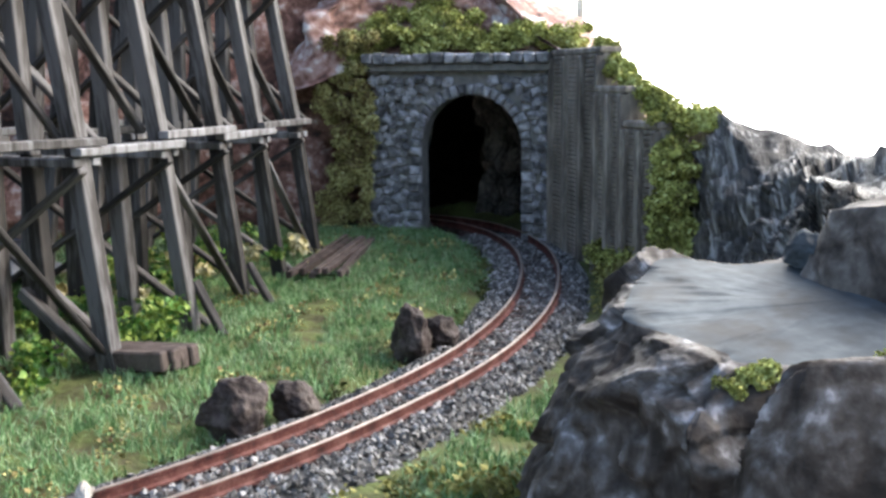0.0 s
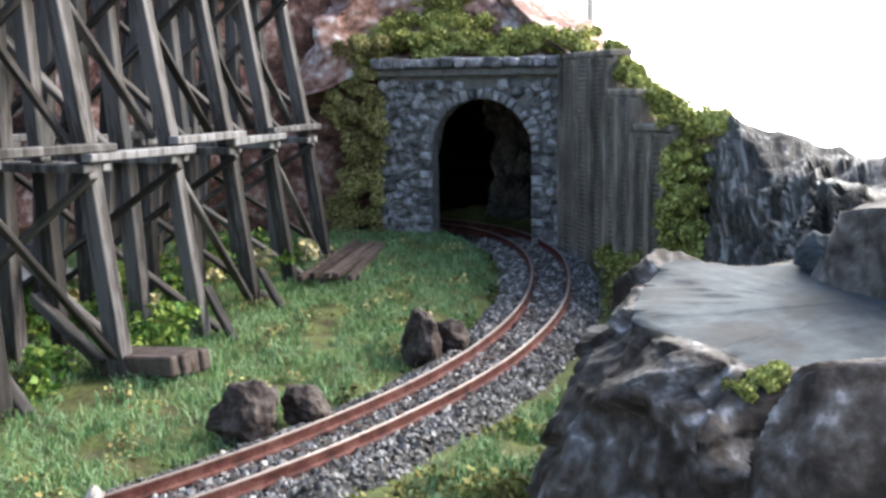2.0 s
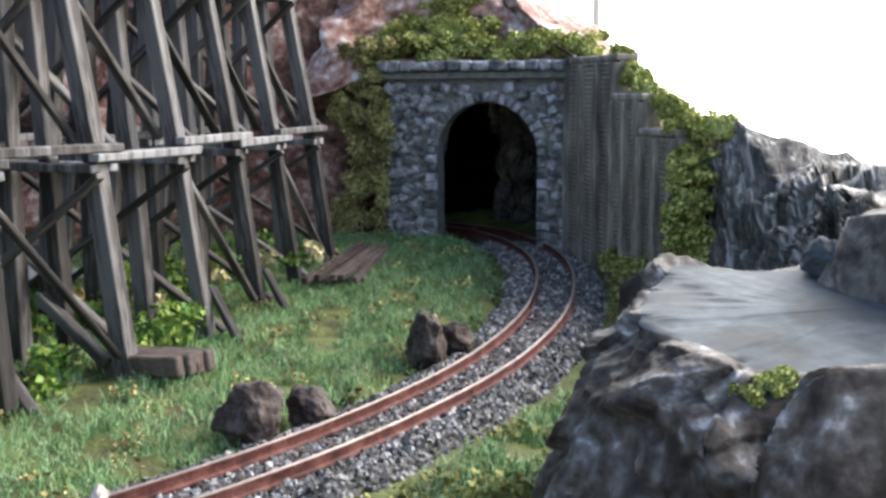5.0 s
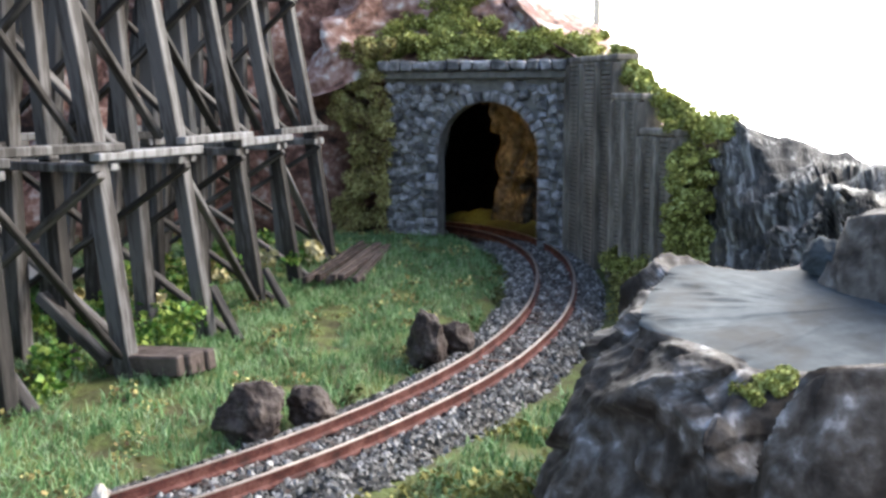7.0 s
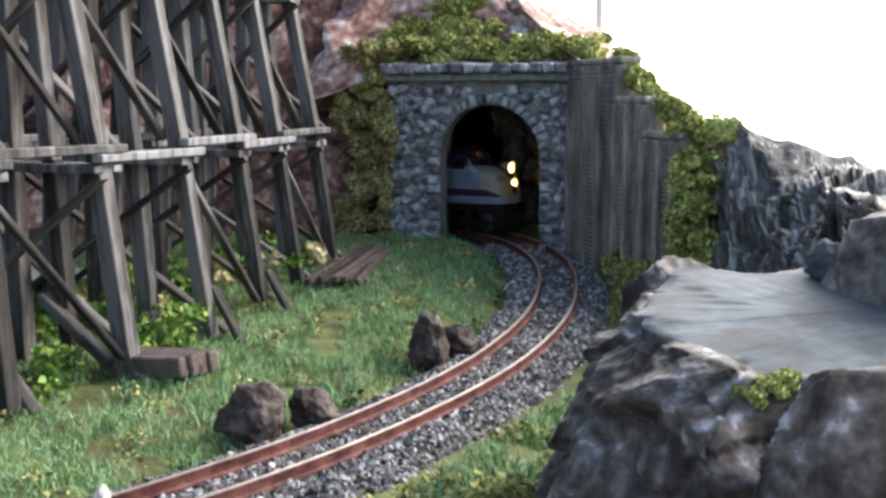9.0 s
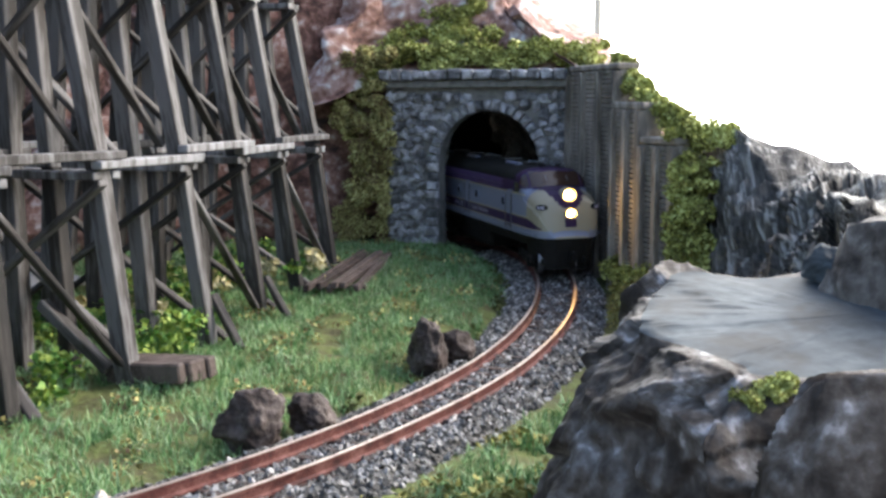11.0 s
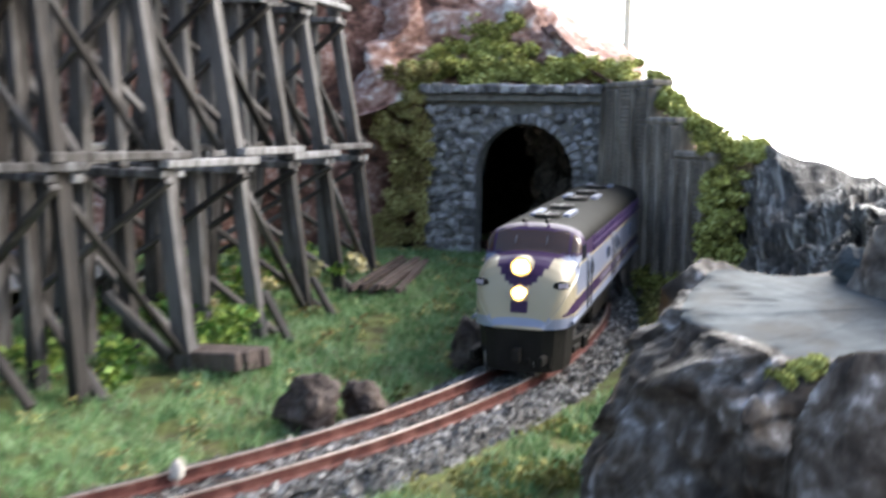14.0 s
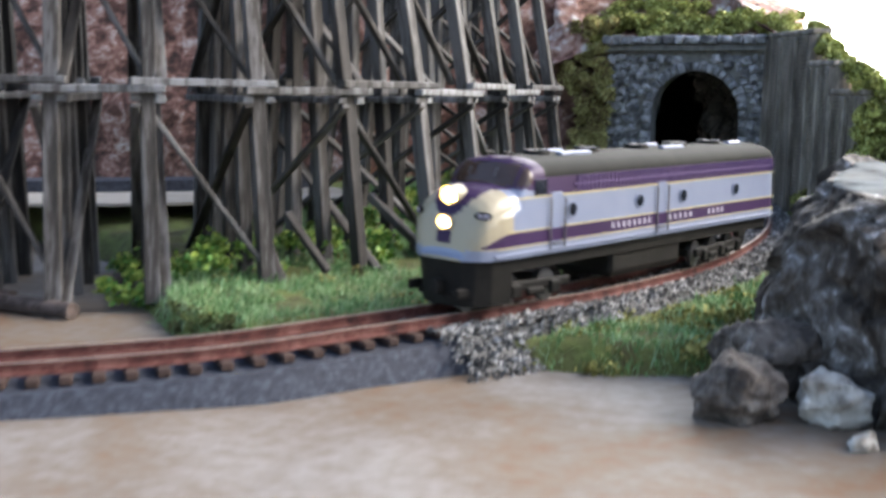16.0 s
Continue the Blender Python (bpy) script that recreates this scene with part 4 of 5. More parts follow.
# ---------------------------------------------------------------- plants
def blades(name, places, material, label, category, length, width, lean=0.5, seed=1):
    """Fine upright blades joined into one mesh: each bent over and pointed."""
    rng = np.random.RandomState(seed)
    c = np.array(places)
    n = len(c)
    a, l, w, b = rng.rand(n) * 6.283, length * (0.5 + rng.rand(n) * 0.9), width * (0.7 + 0.6 * rng.rand(n)), rng.rand(n) * 3.14
    lx, ly = np.cos(a) * lean * rng.rand(n) * l, np.sin(a) * lean * rng.rand(n) * l
    cx, cy, o = np.cos(b) * w, np.sin(b) * w, np.zeros(n)
    h = l * np.maximum(0.25, 1 - 0.35 * (lx * lx + ly * ly) / (l * l))
    five = [np.column_stack(v) for v in ((-cx, -cy, o), (cx, cy, o), (lx * .35 + cx * .8, ly * .35 + cy * .8, h * .58), (lx * .35 - cx * .8, ly * .35 - cy * .8, h * .58), (lx, ly, h))]
    vs = np.stack([c + v for v in five], axis=1).reshape(-1, 3).tolist()
    fs = [f for k in range(0, 5 * n, 5) for f in ((k, k + 1, k + 2, k + 3), (k + 3, k + 2, k + 4))]
    return tagged(raw(name, vs, fs, material), label, category, kind="stuff")


def flakes(name, places, size, material, label, category, seed=1, kind="stuff"):
    """Small irregular leaf flakes in clumps, joined into one mesh."""
    rng = np.random.RandomState(seed)
    c = np.array(places)
    n = len(c)
    r = (size * (0.5 + rng.rand(n)))[:, None]
    u = rng.randn(n, 3)
    u /= np.linalg.norm(u, axis=1)[:, None]
    v = np.cross(u, rng.randn(n, 3))
    v /= np.linalg.norm(v, axis=1)[:, None]
    w = np.cross(u, v)
    vs = np.stack([c + r * (math.cos(1.2566 * i) * u * (0.6 + 0.6 * rng.rand(n, 1)) + math.sin(1.2566 * i) * v * (0.5 + 0.5 * rng.rand(n, 1)) + w * 0.25 * (i % 2)) for i in range(5)], axis=1).reshape(-1, 3).tolist()
    fs = [f for k in range(0, 5 * n, 5) for f in ((k, k + 1, k + 2), (k, k + 2, k + 3), (k, k + 3, k + 4))]
    return tagged(raw(name, vs, fs, material), label, category, kind=kind)


def clumps(centres, per, spread, seed):
    """Points gathered in ragged clumps round centres (x, y, z, radius)."""
    rng = np.random.RandomState(seed)
    c = np.repeat(np.array(centres), per, axis=0)
    d = rng.randn(len(c), 3)
    d /= np.linalg.norm(d, axis=1)[:, None]
    q = c[:, 3:4] * (0.3 + 0.8 * rng.rand(len(c), 1)) * spread
    return c[:, :3] + d * q * np.array([1, 1, 0.8])


def scatter(n, seed, x0, x1, y0, y1, keep):
    rng = np.random.RandomState(seed)
    out = []
    while len(out) < n:
        x, y = rng.uniform(x0, x1), rng.uniform(y0, y1)
        if not inside(x, y, BANK) or edge_distance(x, y, BANK) < 0.0015:
            continue
        d, tz, s = track_offset(x, y)
        if keep(x, y, d, s, rng):
            out.append((x, y, bank_height(x, y)))
    return out


def left_of_line(x, y, s):
    p, d, l = on_track(s)
    return (Vector((x, y, 0)) - Vector((p.x, p.y, 0))).dot(l) > 0


def patchy(x, y, f, seed):
    return noise.noise(Vector((x * f, y * f, seed)))


def build_plants():
    grass = scatter(46000, 1, -0.10, 0.03, 0.06, 0.285, lambda x, y, d, s, r: d > 0.0115 + 0.004 * r.rand() and left_of_line(x, y, s) and patchy(x, y, 90, 2) > -0.32 and patchy(x, y, 260, 3) > -0.35)
    blades("static_grass", grass, M_GRASS, "bright green static grass on the bank", "grass", 0.0021, 0.0001, 1.5, 3)
    front = scatter(4500, 2, -0.032, 0.034, 0.06, 0.14, lambda x, y, d, s, r: d > 0.0135 + 0.004 * r.rand() and not left_of_line(x, y, s) and patchy(x, y, 120, 5) > -0.2)
    blades("static_grass", front, M_GRASS, "green static grass tufts in front of the ballast", "grass", 0.0020, 0.00012, 1.5, 4)
    side = scatter(4000, 3, 0.030, 0.075, 0.14, 0.245, lambda x, y, d, s, r: d > 0.0145 + 0.004 * r.rand() and not left_of_line(x, y, s) and patchy(x, y, 110, 7) > -0.25)
    blades("static_grass", [q for q in side if q[1] < 0.215], M_GRASS, "green static grass beside the ballast", "grass", 0.0020, 0.00012, 1.5, 5)
    olive = [q for q in side if q[1] > 0.185] * 2 + scatter(4500, 4, 0.030, 0.060, 0.19, 0.268, lambda x, y, d, s, r: d > 0.0145 and not left_of_line(x, y, s))
    rng = np.random.RandomState(3)
    olive = [(x + rng.randn() * 0.001, y + rng.randn() * 0.001, z + abs(rng.randn()) * 0.0012) for x, y, z in olive]
    flakes("turf", olive, 0.0006, M_OLIVE, "olive brown ground foam turf below the retaining wall", "turf", 6)
    # turf and weeds mixed in the grass
    patches = scatter(90, 5, -0.09, 0.02, 0.07, 0.27, lambda x, y, d, s, r: d > 0.013 and left_of_line(x, y, s) and patchy(x, y, 90, 9) > 0.0)
    flakes("turf", clumps([(x, y, z + 0.0003, 0.0022 + 0.0015 * rng.rand()) for x, y, z in patches], 45, 1.0, 7), 0.00045, M_CREEPER, "yellow-green foam tufts scattered in the grass", "turf", 8)
    fr = scatter(45, 15, -0.03, 0.03, 0.06, 0.13, lambda x, y, d, s, r: d > 0.014 and not left_of_line(x, y, s))
    flakes("turf", clumps([(x, y, z + 0.0003, 0.002 + 0.0015 * rng.rand()) for x, y, z in fr], 60, 1.0, 17), 0.00055, M_OLIVE, "olive foam turf in front of the ballast", "turf", 18)
    dark = scatter(70, 25, -0.09, 0.02, 0.062, 0.27, lambda x, y, d, s, r: left_of_line(x, y, s) and (0.0105 < d < 0.015 or edge_distance(x, y, BANK) < 0.006))
    flakes("soil_crumbs", clumps([(x, y, z + 0.0002, 0.0014 + 0.001 * rng.rand()) for x, y, z in dark], 40, 1.0, 27), 0.0005, M_SOIL, "dark brown soil crumbs along the edge of the grass", "soil", 28)
    # leafy weeds under the trestle
    weeds, dry = [], []
    for _ in range(95):
        i = rng.randint(3, len(BENTS))
        o = rng.uniform(-0.034, 0.006)
        u = rng.uniform(-0.011, 0.011)
        al, out = BENT_DIRS[i]
        p = Vector((*BENTS[i], 0)) + out * o + al * u
        z = max(bank_height(p.x, p.y), BOARD_Z)
        (dry if rng.rand() < 0.24 and i > 5 else weeds).append((p.x, p.y, z + rng.uniform(0.001, 0.006), rng.uniform(0.002, 0.0045)))
    flakes("weeds", clumps(weeds, 90, 1.0, 9), 0.0007, M_LEAF, "bright green leafy weeds under the trestle", "weeds", 10)
    flakes("dry_weeds", clumps(dry, 60, 0.8, 11), 0.0009, M_DRY, "cream and yellow dry leaves under the trestle", "weeds", 12)
    # creeper on the cliff beside the portal, the bank above it and the slope beside the wall
    def creeper(centres, per, seed, label, size=0.00042, material=M_VINE):
        flakes("creeper", clumps(centres, per, 1.0, seed), size, material, label, "creeper", seed + 1)
    r = random.Random(5)
    left = []
    for _ in range(120):
        z = r.uniform(0.002, 0.062)
        u = r.uniform(-0.0135 - 0.003 * math.sin(z * 160), 0.0012 + 0.0016 * math.sin(z * 220))
        if z > 0.05:
            u += r.uniform(-0.004, 0.003)
        left.append((*portal_point(u, z, r.uniform(-0.001, 0.0045)), r.uniform(0.0018, 0.0036)))
    creeper(left, 400, 21, "olive green creeper hanging down the cliff beside the portal", 0.00038, M_CREEPER)
    top = []
    for _ in range(170):
        u = r.uniform(-0.006, PORTAL_W + 0.008)
        z = 0.0575 + abs(r.gauss(0, 0.0035)) + 0.002 * math.sin(u * 300)
        top.append((*portal_point(u, z, r.uniform(-0.006, 0.0005) - (z - 0.0565) * 0.5), r.uniform(0.0016, 0.0032)))
    for _ in range(70):
        u = r.uniform(-0.010, 0.025)
        z = r.uniform(0.06, 0.078)
        top.append((*portal_point(u, z, -0.004 - (z - 0.056) * 0.55), r.uniform(0.0016, 0.0034)))
    creeper(top, 280, 31, "yellow-green bushes along the top of the portal")
    slope = []
    for (x0, y0, z0), (x1, y1, z1), n, w in (((0.0475, 0.247, 0.0578), (0.0525, 0.235, 0.0492), 34, 0.0022), ((0.0525, 0.2345, 0.0488), (0.0600, 0.217, 0.0415), 46, 0.0026), ((0.0585, 0.2135, 0.040), (0.0700, 0.2085, 0.0395), 34, 0.0022), ((0.0585, 0.2105, 0.038), (0.0570, 0.2025, 0.006), 60, 0.0030), ((0.0610, 0.209, 0.036), (0.0620, 0.199, 0.010), 50, 0.0030), ((0.0440, 0.236, 0.006), (0.062, 0.197, 0.004), 60, 0.003)):
        for _ in range(n):
            k = r.random()
            slope.append((x0 + (x1 - x0) * k + r.gauss(0, w * 0.5), y0 + (y1 - y0) * k + r.gauss(0, w * 0.5), z0 + (z1 - z0) * k + r.gauss(0, w * 0.45), r.uniform(0.0012, 0.0026)))
    creeper(slope, 230, 41, "green creeper spilling over the rock beside the wall")
    moss = [(0.0402 + 0.0045 * k + r.gauss(0, 0.0005), 0.0580 + 0.001 * k + r.gauss(0, 0.0008), 0.0203 + 0.0012 * k + r.gauss(0, 0.0003), 0.0008) for k in (r.random() for _ in range(26))] + [(0.057 + r.gauss(0, 0.002), 0.058 + r.gauss(0, 0.001), 0.0226, 0.0010) for _ in range(12)]
    flakes("moss", clumps(moss, 260, 1.0, 51), 0.0002, M_VINE, "bright moss cushion on the rock outcrop", "moss", 52)


build_plants()


# ---------------------------------------------------------------- locomotive
M_SILVER = mat("satin_silver_paint", [(0.3, (0.1704, 0.201, 0.2927)), (0.9, (0.2141, 0.2447, 0.3364))], 300, rough=0.3, bump=0.03, spec=0.6, metal=0.15)
M_ROOF = mat("dark_roof_paint", [(0.3, (0.012, 0.0125, 0.012)), (0.9, (0.022, 0.022, 0.020))], 300, rough=0.65, bump=0.05, spec=0.05)
M_PURPLE = mat("royal_purple_paint", [(0.3, (0.025, 0.011, 0.0425)), (0.9, (0.0375, 0.0175, 0.06))], 300, rough=0.45, bump=0.03, spec=0.2)
M_CREAM = mat("cream_nose_paint", [(0.3, (0.2815, 0.2448, 0.1652)), (0.9, (0.3182, 0.2815, 0.202))], 300, rough=0.35, bump=0.03, spec=0.6)
M_YELLOW = mat("pale_yellow_pinstripe", [(0.3, (0.42, 0.35, 0.18)), (0.9, (0.48, 0.42, 0.24))], 300, rough=0.4, bump=0)
M_GRILLE = mat("lighter_purple_grille", [(0.3, (0.07, 0.042, 0.119)), (0.9, (0.098, 0.063, 0.154))], 300, rough=0.4, bump=0)
M_BLACK = mat("black_underframe", [(0.3, (0.005, 0.005, 0.005)), (0.9, (0.014, 0.013, 0.012))], 900, rough=0.6, bump=0.2, spec=0.15)
# cab glass coloured brown for the warm glow behind it
M_GLASS = mat("glow_brown_cab_glass", [(0.3, (0.03, 0.016, 0.012)), (0.9, (0.05, 0.028, 0.02))], 200, rough=0.08, bump=0, spec=0.6)
M_LAMP = mat("lit_headlight", [(0.3, (1, 0.9, 0.6)), (0.9, (1, 0.9, 0.6))], 100, bump=0, emit=((1.0, 0.60, 0.20), 80.0))
# reflector emits orange itself, to give the halo round the lens
M_GLOW = mat("halo_glow_reflector", [(0.3, (1, 0.8, 0.4)), (0.9, (1, 0.8, 0.4))], 100, bump=0, emit=((1.0, 0.46, 0.06), 1.7))
M_PANE = mat("dark_porthole_glass", [(0.3, (0.01, 0.012, 0.018)), (0.9, (0.02, 0.024, 0.034))], 200, rough=0.08, bump=0, spec=0.6)
M_WHITE = mat("lavender_white_lettering", [(0.3, (0.32, 0.3, 0.38)), (0.9, (0.4, 0.38, 0.46))], 300, rough=0.5, bump=0)
M_STEEL = mat("dull_steel", [(0.3, (0.125, 0.125, 0.13)), (0.9, (0.2, 0.2, 0.21))], 900, rough=0.4, metal=0.8, bump=0.1)

MM = 0.001


def loco_top(x):
    return float(np.interp(x, [-64, -62, -60, 42, 44, 45.5, 49.2, 53, 56, 58.5, 60.6, 62.2, 63.4, 64.2, 64.8], [25.5, 26.9, 27.3, 27.3, 26.9, 26.2, 21.3, 21.0, 20.6, 19.8, 18.2, 15.8, 12.8, 9.6, 6.6]))


def loco_half(x):
    return float(np.interp(x, [-64, -63, -61, 50, 55, 58, 60, 62, 63.4, 64.2, 64.8], [9.2, 9.8, 10, 10, 9.85, 9.45, 9.0, 8.1, 7.0, 6.0, 5.0]))


def build_loco():
    loco = empty("diesel_locomotive")
    tagged(loco, "streamlined silver and purple model diesel locomotive with lit headlights", "locomotive")
    xs = list(np.linspace(-64, 42, 54)) + list(np.linspace(42.5, 65.3, 52))
    levels = [5.8, 6.2, 7.0, 8.4, 8.8] + [8.8 + 0.34 * i for i in range(1, 10)] + [12.2, 13.4, 15, 16.6, 18.2, 18.9, 20.2, 21.4]
    arcs = np.linspace(0.0, math.pi, 33)
    vs, fs, mats = [], [], []
    for x in xs:
        top, w = loco_top(x), loco_half(x)
        sh = 22.4 if x < 43 else min(22.4, 5.8 + (top - 5.8) * float(np.interp(x, [43, 50, 60, 64.8], [0.78, 0.72, 0.62, 0.5])))
        ring = []
        side = [(w * (1 - 0.012 * max(0, z - 12) / 5), min(z, sh)) for z in levels]
        ring += [(-y, z) for y, z in side]
        ws = side[-1][0] * 0.998
        for a in arcs:
            ring.append((-ws * math.copysign(abs(math.cos(a)) ** 0.75, math.cos(a)), sh + (top - sh) * math.sin(a) ** 0.85))
        ring += [(y, z) for y, z in side[::-1]]
        vs += [(x * MM, y * MM, z * MM) for y, z in ring]
    k = len(vs) // len(xs)
    for i in range(len(xs) - 1):
        for j in range(k - 1):
            q = (i * k + j, (i + 1) * k + j, (i + 1) * k + j + 1, i * k + j + 1)
            x, y, z = (sum(vs[v][c] for v in q) / 4 / MM for c in range(3))
            if max(vs[v][2] for v in q) - min(vs[v][2] for v in q) < 1e-6 and max(abs(vs[v][1]) for v in q) - min(abs(vs[v][1]) for v in q) < 2e-4 and 43 < x < 64:
                continue
            fs.append(q)
            ay = abs(y)
            m = 0
            if z < 8.4:
                m = 0
            elif 44.4 < x < 49.6 and 20.9 < z < 25.9 and ay > 0.4 and not 7.3 < ay < 7.9:
                m = 4
            elif x > 42.5 and (z > 20.4 or ay < (z - 12.6) * 0.75 - max(0, 17.5 - z) * 0.25):
                m = 2
            elif x > 40 and z > 22.4 and x <= 43.5:
                m = 2
            elif 8.8 < z < 12.2 - max(0, x - 52) ** 1.6 * 0.085 and x < 63:
                m = 2
            elif x > 52:
                m = 3
            elif z > 22.4:
                m = 1
            elif z > 18.9 and x < 44:
                m = 2
            mats.append(m)
    fs.append(tuple(range(k)))
    mats.append(0)
    fs.append(tuple((len(xs) - 1) * k + j for j in range(k))[::-1])
    mats.append(3)
    shell = raw("body", vs, fs, [M_SILVER, M_ROOF, M_PURPLE, M_CREAM, M_GLASS], loco, smooth=True)
    for p, m in zip(shell.data.polygons, mats):
        p.material_index = m

    def piece(name, x, y, z, sx, sy, sz, material, parent=loco, bevel=0.0, label="", rx=0, ry=0, rz=0):
        bm = bmesh.new()
        box(bm, pose(x * MM, y * MM, z * MM, rx, ry, rz), sx * MM, sy * MM, sz * MM, bevel * MM)
        return part(name, bm, material, parent, label)

    def disc(name, x, y, z, r, d, material, parent=loco, axis="y", label="", seg=20):
        bm = bmesh.new()
        rot = {"y": (90, 0, 0), "x": (0, 90, 0), "z": (0, 0, 0)}[axis]
        bmesh.ops.create_cone(bm, cap_ends=True, segments=seg, radius1=r * MM, radius2=r * 0.94 * MM, depth=d * MM, matrix=pose(x * MM, y * MM, z * MM, *rot))
        return part(name, bm, material, parent, label)

    for sg in (-1, 1):
        for z, x0, x1 in ((18.9, -63.5, 50.5), (12.35, -63.5, 54), (8.6, -63.5, 58)):
            piece("pinstripe", (x0 + x1) / 2, sg * 10.0, z, x1 - x0, 0.12, 0.3, M_YELLOW)
        piece("sill_strip", -2, sg * 10.05, 6.9, 122, 0.5, 0.7, M_SILVER, bevel=0.1)
        for x in (31, 6, -13, -39.5):
            rim = disc("porthole", x, sg * 9.98, 15.6, 1.75, 0.5, M_SILVER, label="bright porthole rim")
            disc("pane", x, sg * 10.05, 15.6, 1.35, 0.5, M_PANE, rim)
        for x in (36.2, -3.5):
            door = piece("door", x, sg * 9.95, 13.2, 3.6, 0.25, 12.6, M_SILVER, bevel=0.05)
            piece("lower_panel", x, sg * 10.03, 10.5, 3.5, 0.16, 3.3, M_PURPLE, door)
            for dx in (-2.4, 2.4):
                piece("handrail", x + dx, sg * 10.45, 12.6, 0.28, 0.28, 11.5, M_STEEL, door)
            piece("step", x, sg * 10.2, 8.2, 2.2, 0.5, 0.6, M_STEEL, door)
        win = piece("side_window", 41.5, sg * 9.75, 20.6, 4.2, 0.5, 2.9, M_PANE, bevel=0.1)
        piece("window_frame", 41.5, sg * 9.85, 19.0, 4.8, 0.4, 0.3, M_STEEL, win)
        plate = bmesh.new()
        bmesh.ops.create_cone(plate, cap_ends=True, segments=18, radius1=1.0 * MM, radius2=0.95 * MM, depth=0.9 * MM, matrix=pose(60.6 * MM, sg * 8.0 * MM, 15.9 * MM, 0, 0, 0) @ Matrix.Rotation(radians(sg * 48), 4, "Z") @ Matrix.Rotation(radians(90), 4, "Y") @ Matrix.Diagonal((0.85, 1.9, 1, 1)))
        board = part("number_board", plate, M_BLACK, loco, "black oval number board")
        for q in (-0.9, 0, 0.9):
            piece("figure_bar", 60.6 + 0.42 - q * 0.74, sg * (8.0 + 0.36 + q * 0.66), 15.9, 0.2, 0.55, 0.95, M_WHITE, board, rz=sg * 48)
        for i in range(62):
            x = -61.5 + i * 1.48
            piece("grille_slat", x, sg * 9.93, 20.7, 0.5, 0.35, 3.1, M_GRILLE)
        piece("grille_rail", -16, sg * 9.95, 20.7, 93, 0.45, 0.3, M_GRILLE)
        words = ((17.0, 0.6, 8), (-6.2, -18.2, 5), (-25.0, -34.0, 4))
        for a, b, n in words:
            for i in range(n):
                x = a + (b - a) * (i + 0.5) / n
                piece("letter_bar", x, sg * 10.02, 10.5, abs(b - a) / n * 0.42, 0.1, 1.5, M_WHITE)
        piece("bumper", 59.2, sg * 7.2, 6.9, 9.2, 1.2, 1.9, M_SILVER, bevel=0.4, rz=-sg * 26)
        piece("wiper", 48.6, sg * 3.2, 23.8, 0.2, 0.2, 2.6, M_STEEL, ry=-38)
        piece("steam_grille", -20, sg * 8.9, 23.6, 60, 0.6, 0.35, M_ROOF)
    def lamp(x, z, r, n):
        """A tubular housing with the lit lens set back inside it."""
        bm = bmesh.new()
        rings = [[bm.verts.new((xx * MM, rr * r * math.cos(a) * MM / 0.9, (z + rr * r * math.sin(a)) * MM)) for a in np.linspace(0, 2 * math.pi, 24, endpoint=False)] for xx, rr in ((x - n, 1.12), (x + 0.5, 1.1), (x + 0.5, 0.95), (x - 0.7, 0.92), (x - 1.4, 0.9))]
        for p, q in zip(rings, rings[1:]):
            for i in range(24):
                bm.faces.new((p[i], p[(i + 1) % 24], q[(i + 1) % 24], q[i]))
        bmesh.ops.recalc_face_normals(bm, faces=bm.faces)
        hl = part("headlight", bm, M_CREAM, loco, "cream headlight housing")
        bm = bmesh.new()
        vs_ = [bm.verts.new(((x - 1.0) * MM, 0.9 * r * math.cos(a) * MM / 0.9, (z + 0.9 * r * math.sin(a)) * MM)) for a in np.linspace(0, 2 * math.pi, 24, endpoint=False)]
        mid = bm.verts.new(((x - 0.95) * MM, 0, z * MM))
        for i in range(24):
            bm.faces.new((vs_[i], vs_[(i + 1) % 24], mid))
        part("reflector", bm, M_GLOW, hl, "headlight reflector given an orange glow for the lamp's halo")
        bm = bmesh.new()
        vs_ = [bm.verts.new(((x - 0.75) * MM, 0.6 * r * math.cos(a) * MM / 0.9, (z + 0.6 * r * math.sin(a)) * MM)) for a in np.linspace(0, 2 * math.pi, 20, endpoint=False)]
        mid = bm.verts.new(((x - 0.6) * MM, 0, z * MM))
        for i in range(20):
            bm.faces.new((vs_[i], vs_[(i + 1) % 20], mid))
        part("lens", bm, M_LAMP, hl, "bright glowing headlight lens")

    lamp(61.4, 19.4, 1.75, 4.0)
    lamp(63.9, 14.2, 1.45, 3.4)
    piece("nose_door", 63.9, 0, 11.2, 0.6, 3.4, 3.0, M_PURPLE, bevel=0.2, ry=-15)
    # pilot and underframe
    bm = bmesh.new()
    ring = [(65.0, 0), (64.2, 4.6), (62.2, 7.0), (58, 8.8), (51, 9.4)]
    outline = [(x, -y) for x, y in ring[::-1][:-1]] + ring
    lo = [bm.verts.new((x * MM * 0.985, y * MM * 0.93, 1.3 * MM)) for x, y in outline]
    hi = [bm.verts.new((x * MM, y * MM, 9.6 * MM)) for x, y in outline]
    for i in range(len(outline) - 1):
        bm.faces.new((lo[i], lo[i + 1], hi[i + 1], hi[i]))
    bm.faces.new(hi)
    bm.faces.new(lo[::-1])
    bm.faces.new((lo[0], hi[0], hi[-1], lo[-1]))
    part("pilot", bm, M_BLACK, loco, "black pilot apron")
    piece("coupler", 65.5, 0, 2.9, 3.2, 1.6, 1.6, M_BLACK, bevel=0.2)
    piece("coupler", -65.4, 0, 2.9, 4.4, 1.6, 1.6, M_BLACK, bevel=0.2)
    piece("underframe", -5, 0, 5.2, 112, 17.0, 2.0, M_BLACK)
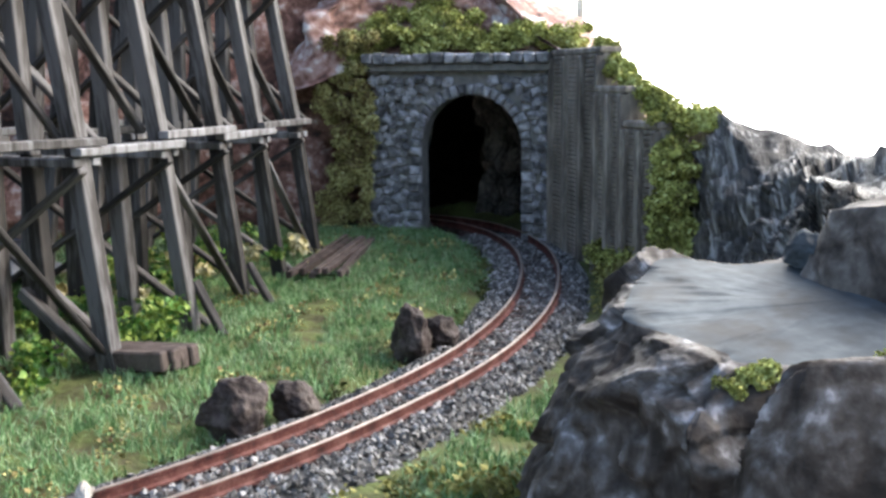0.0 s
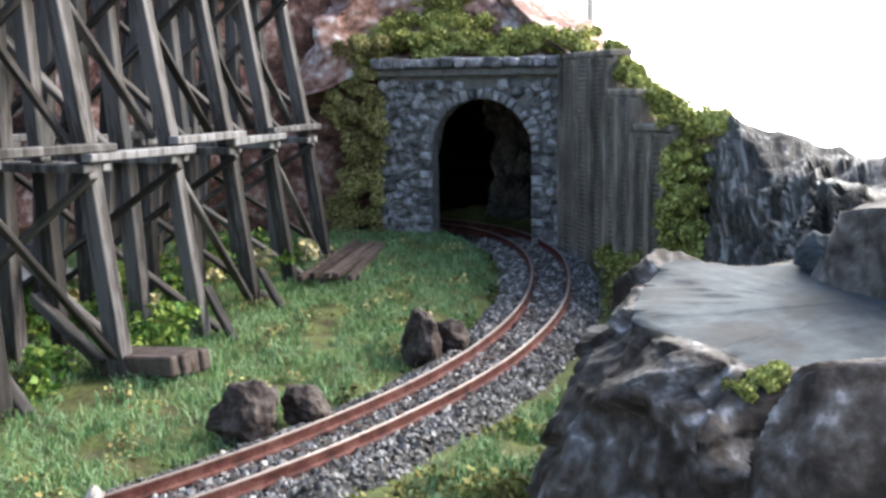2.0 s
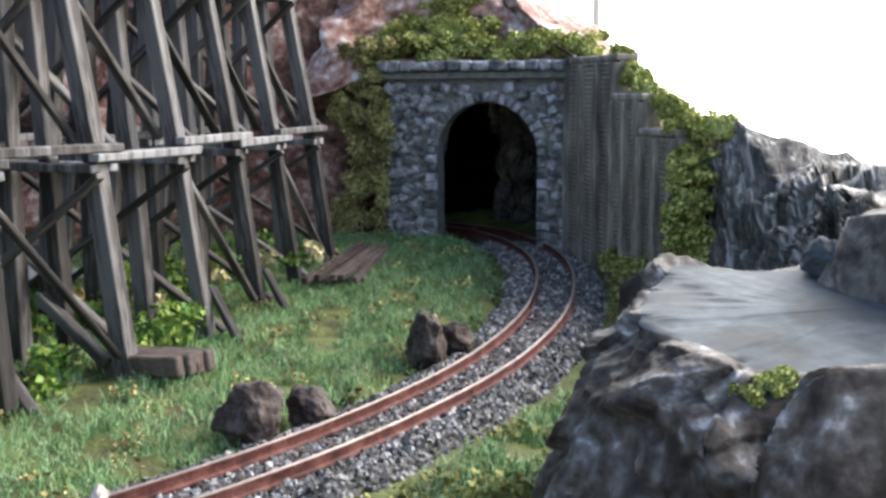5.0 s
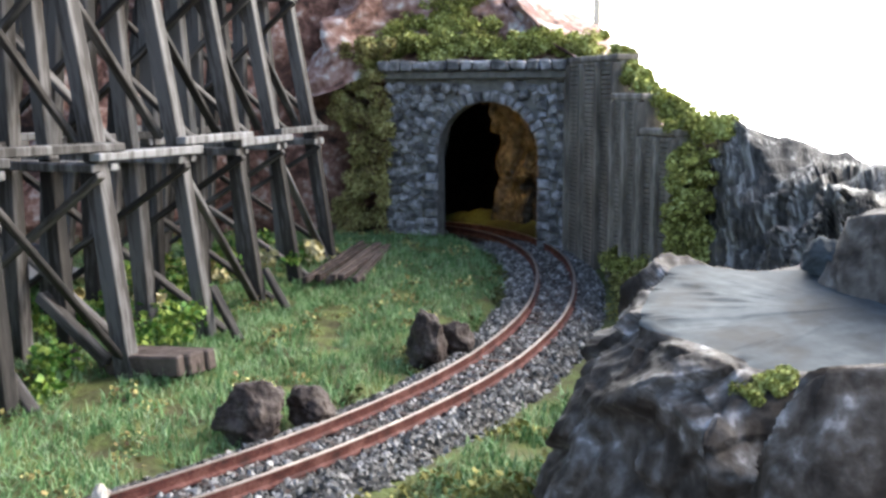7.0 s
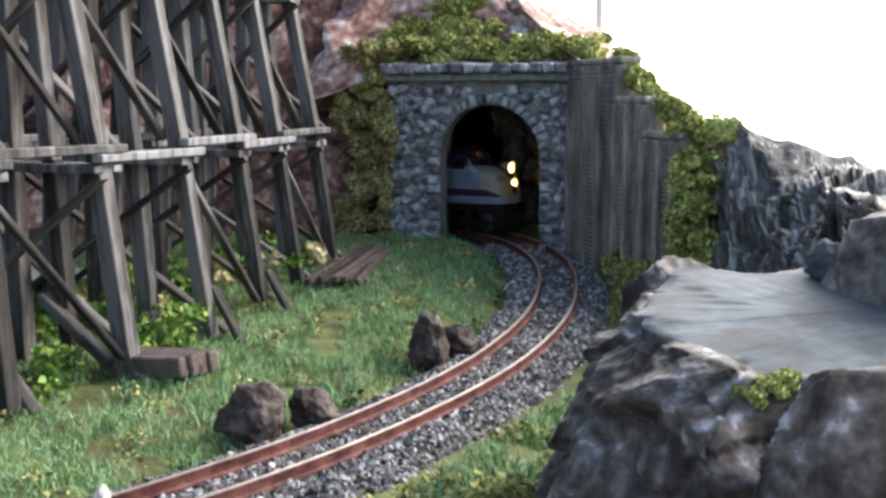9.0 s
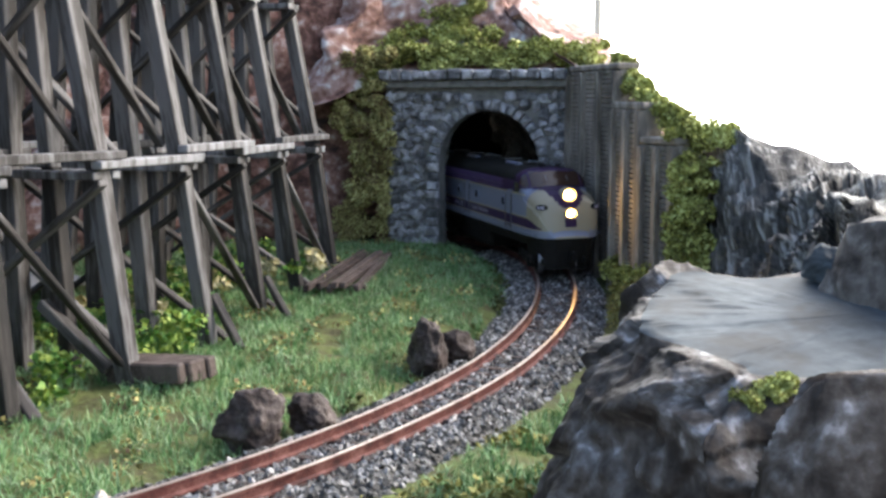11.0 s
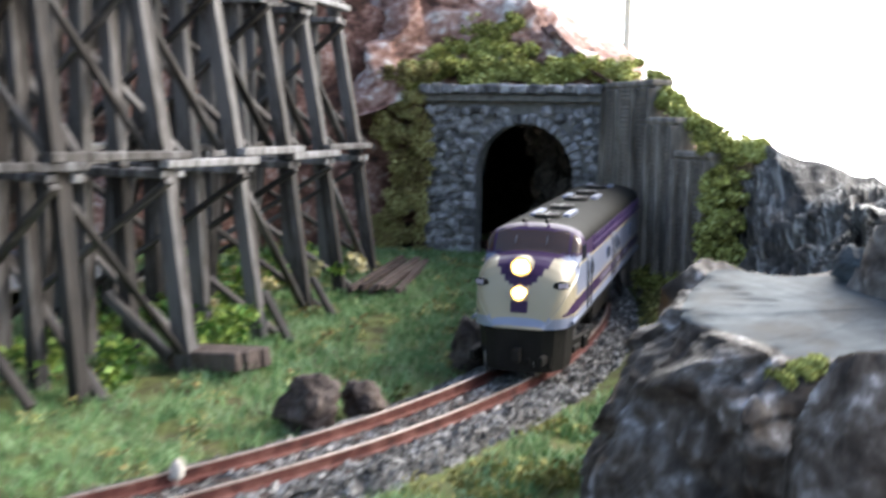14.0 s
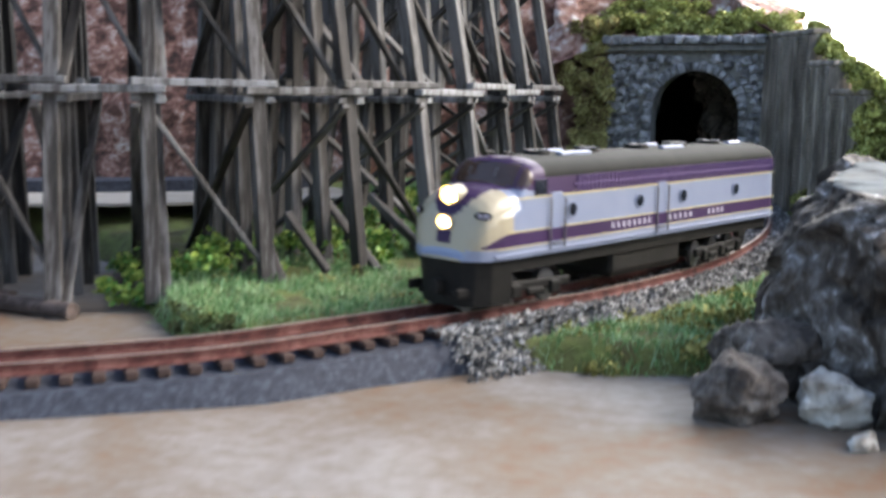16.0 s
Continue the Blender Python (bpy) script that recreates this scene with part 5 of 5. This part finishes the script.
    piece("fuel_tank", -2, 0, 3.2, 30, 15.5, 4.0, M_BLACK, bevel=0.8)
    piece("rear_bumper", -63.8, 0, 4.8, 1.2, 15, 2.4, M_BLACK, bevel=0.2)
    # roof details
    for x in (30, 12, -8, -26, -44):
        fan = disc("roof_fan", x, 0, 27.5, 3.0, 0.9, M_BLACK, axis="z", label="black round roof fan")
        for q in (0, 60, 120):
            piece("fan_bar", x, 0, 28.0, 5.6, 0.35, 0.25, M_STEEL, fan, rz=q)
    for x, y, l in ((22, 3.6, 11), (22, -3.6, 11), (-18, 3.6, 10), (-18, -3.6, 10), (-52, 2.8, 7), (-52, -2.8, 7)):
        piece("exhaust_hatch", x, y, 27.3, l, 1.6, 0.9, M_SILVER, bevel=0.2, label="pale raised roof hatch")
    piece("horn", 42.5, 2.4, 27.9, 3.4, 0.7, 0.7, M_BLACK, bevel=0.2)
    piece("horn", 42.5, -2.4, 27.9, 3.4, 0.7, 0.7, M_BLACK, bevel=0.2)
    trucks = []
    for x in (TRUCK_AT, -TRUCK_AT):
        truck = piece("truck", 0, 0, 3.2, 30, 9.5, 1.6, M_BLACK, bevel=0.3)
        truck.location = (x * MM, 0, 0)
        for sg in (-1, 1):
            piece("side_frame", 0, sg * 7.2, 3.7, 33, 1.0, 1.8, M_BLACK, truck, bevel=0.3)
            for dx in (-11.5, 0, 11.5):
                disc("wheel", dx, sg * 4.6, 3.0, 2.95, 1.4, M_STEEL, truck, "y", "dull steel wheel", 24)
                piece("axle_box", dx, sg * 7.8, 3.0, 3.0, 1.1, 2.4, M_BLACK, truck, bevel=0.3)
            for dx in (-5.8, 5.8):
                piece("spring", dx, sg * 7.7, 2.6, 5.0, 0.9, 1.3, M_BLACK, truck, bevel=0.3)
        trucks.append(truck)
    for ob in loco.children_recursive:
        under = ob in trucks or ob.parent in trucks
        for v in ob.data.vertices:
            v.co.y *= 0.90
            if under:
                v.co.x *= 0.80
                continue
            v.co.x = np.interp(v.co.x / MM, [-70, -64, -39.5, -13, 6, 31, 42.5, 60.7, 64.8, 70], [-61, -55.6, -36.8, -14.9, 1.2, 23.2, 33.2, 45.6, 47.7, 52]) * MM
            if ob.name.split(".")[0] != "pilot":
                v.co.z = np.interp(v.co.z / MM, [0, 5.8, 8.8, 12.2, 18.9, 22.4, 27.3, 40], [0, 9.2, 11.3, 13.65, 19.35, 22.6, 25.9, 38.6]) * MM
    for truck in trucks:
        truck.location.x = math.copysign(TRUCK_AT * MM, truck.location.x)
    return loco, trucks


TRUCK_AT = 35.0
LOCO, TRUCKS = build_loco()

# where the leading truck is, by time: arc length along the line from its near end
RUN = [(0, 0.540), (2, 0.535), (4, 0.525), (6, 0.5035), (6.5, 0.4955), (7, 0.4870), (7.5, 0.4780), (8, 0.4695), (8.5, 0.4615), (9, 0.4525), (9.5, 0.4400), (10, 0.4235), (10.5, 0.4050), (11, 0.3860), (11.5, 0.3690), (12, 0.3575), (12.5, 0.3435), (13, 0.3260), (13.5, 0.3095),
       (14, 0.2895), (14.5, 0.2695), (15, 0.2490), (15.5, 0.2290), (16, 0.2094)]


def loco_rows():
    """Poses of the locomotive and of its trucks in its own space, from the places of the two trucks on the line."""
    body, front, rear = [], [], []
    t = 0.0
    while t < 16.01:
        s = float(np.interp(t, [q[0] for q in RUN], [q[1] for q in RUN]))
        a, da, _ = on_track(s)
        b, db, _ = on_track(s + 2 * TRUCK_AT * MM)
        x = (a - b).normalized()
        y = Vector((0, 0, 1)).cross(x).normalized()
        m = Matrix((x, y, x.cross(y))).transposed().to_4x4()
        m.translation = (a + b) / 2
        body.append((round(t, 2), m))
        yaw = math.atan2(x.y, x.x)
        for out, d, px in ((front, -da, TRUCK_AT), (rear, -db, -TRUCK_AT)):
            w = math.degrees(math.atan2(d.y, d.x) - yaw)
            w = (w + 180) % 360 - 180
            out.append((round(t, 2), pose(px * MM, 0, 0, 0, 0, w)))
        t += 0.5
    return body, front, rear


def motions():
    body, front, rear = loco_rows()
    walk(LOCO, body)
    walk(TRUCKS[0], front)
    walk(TRUCKS[1], rear)


motions()
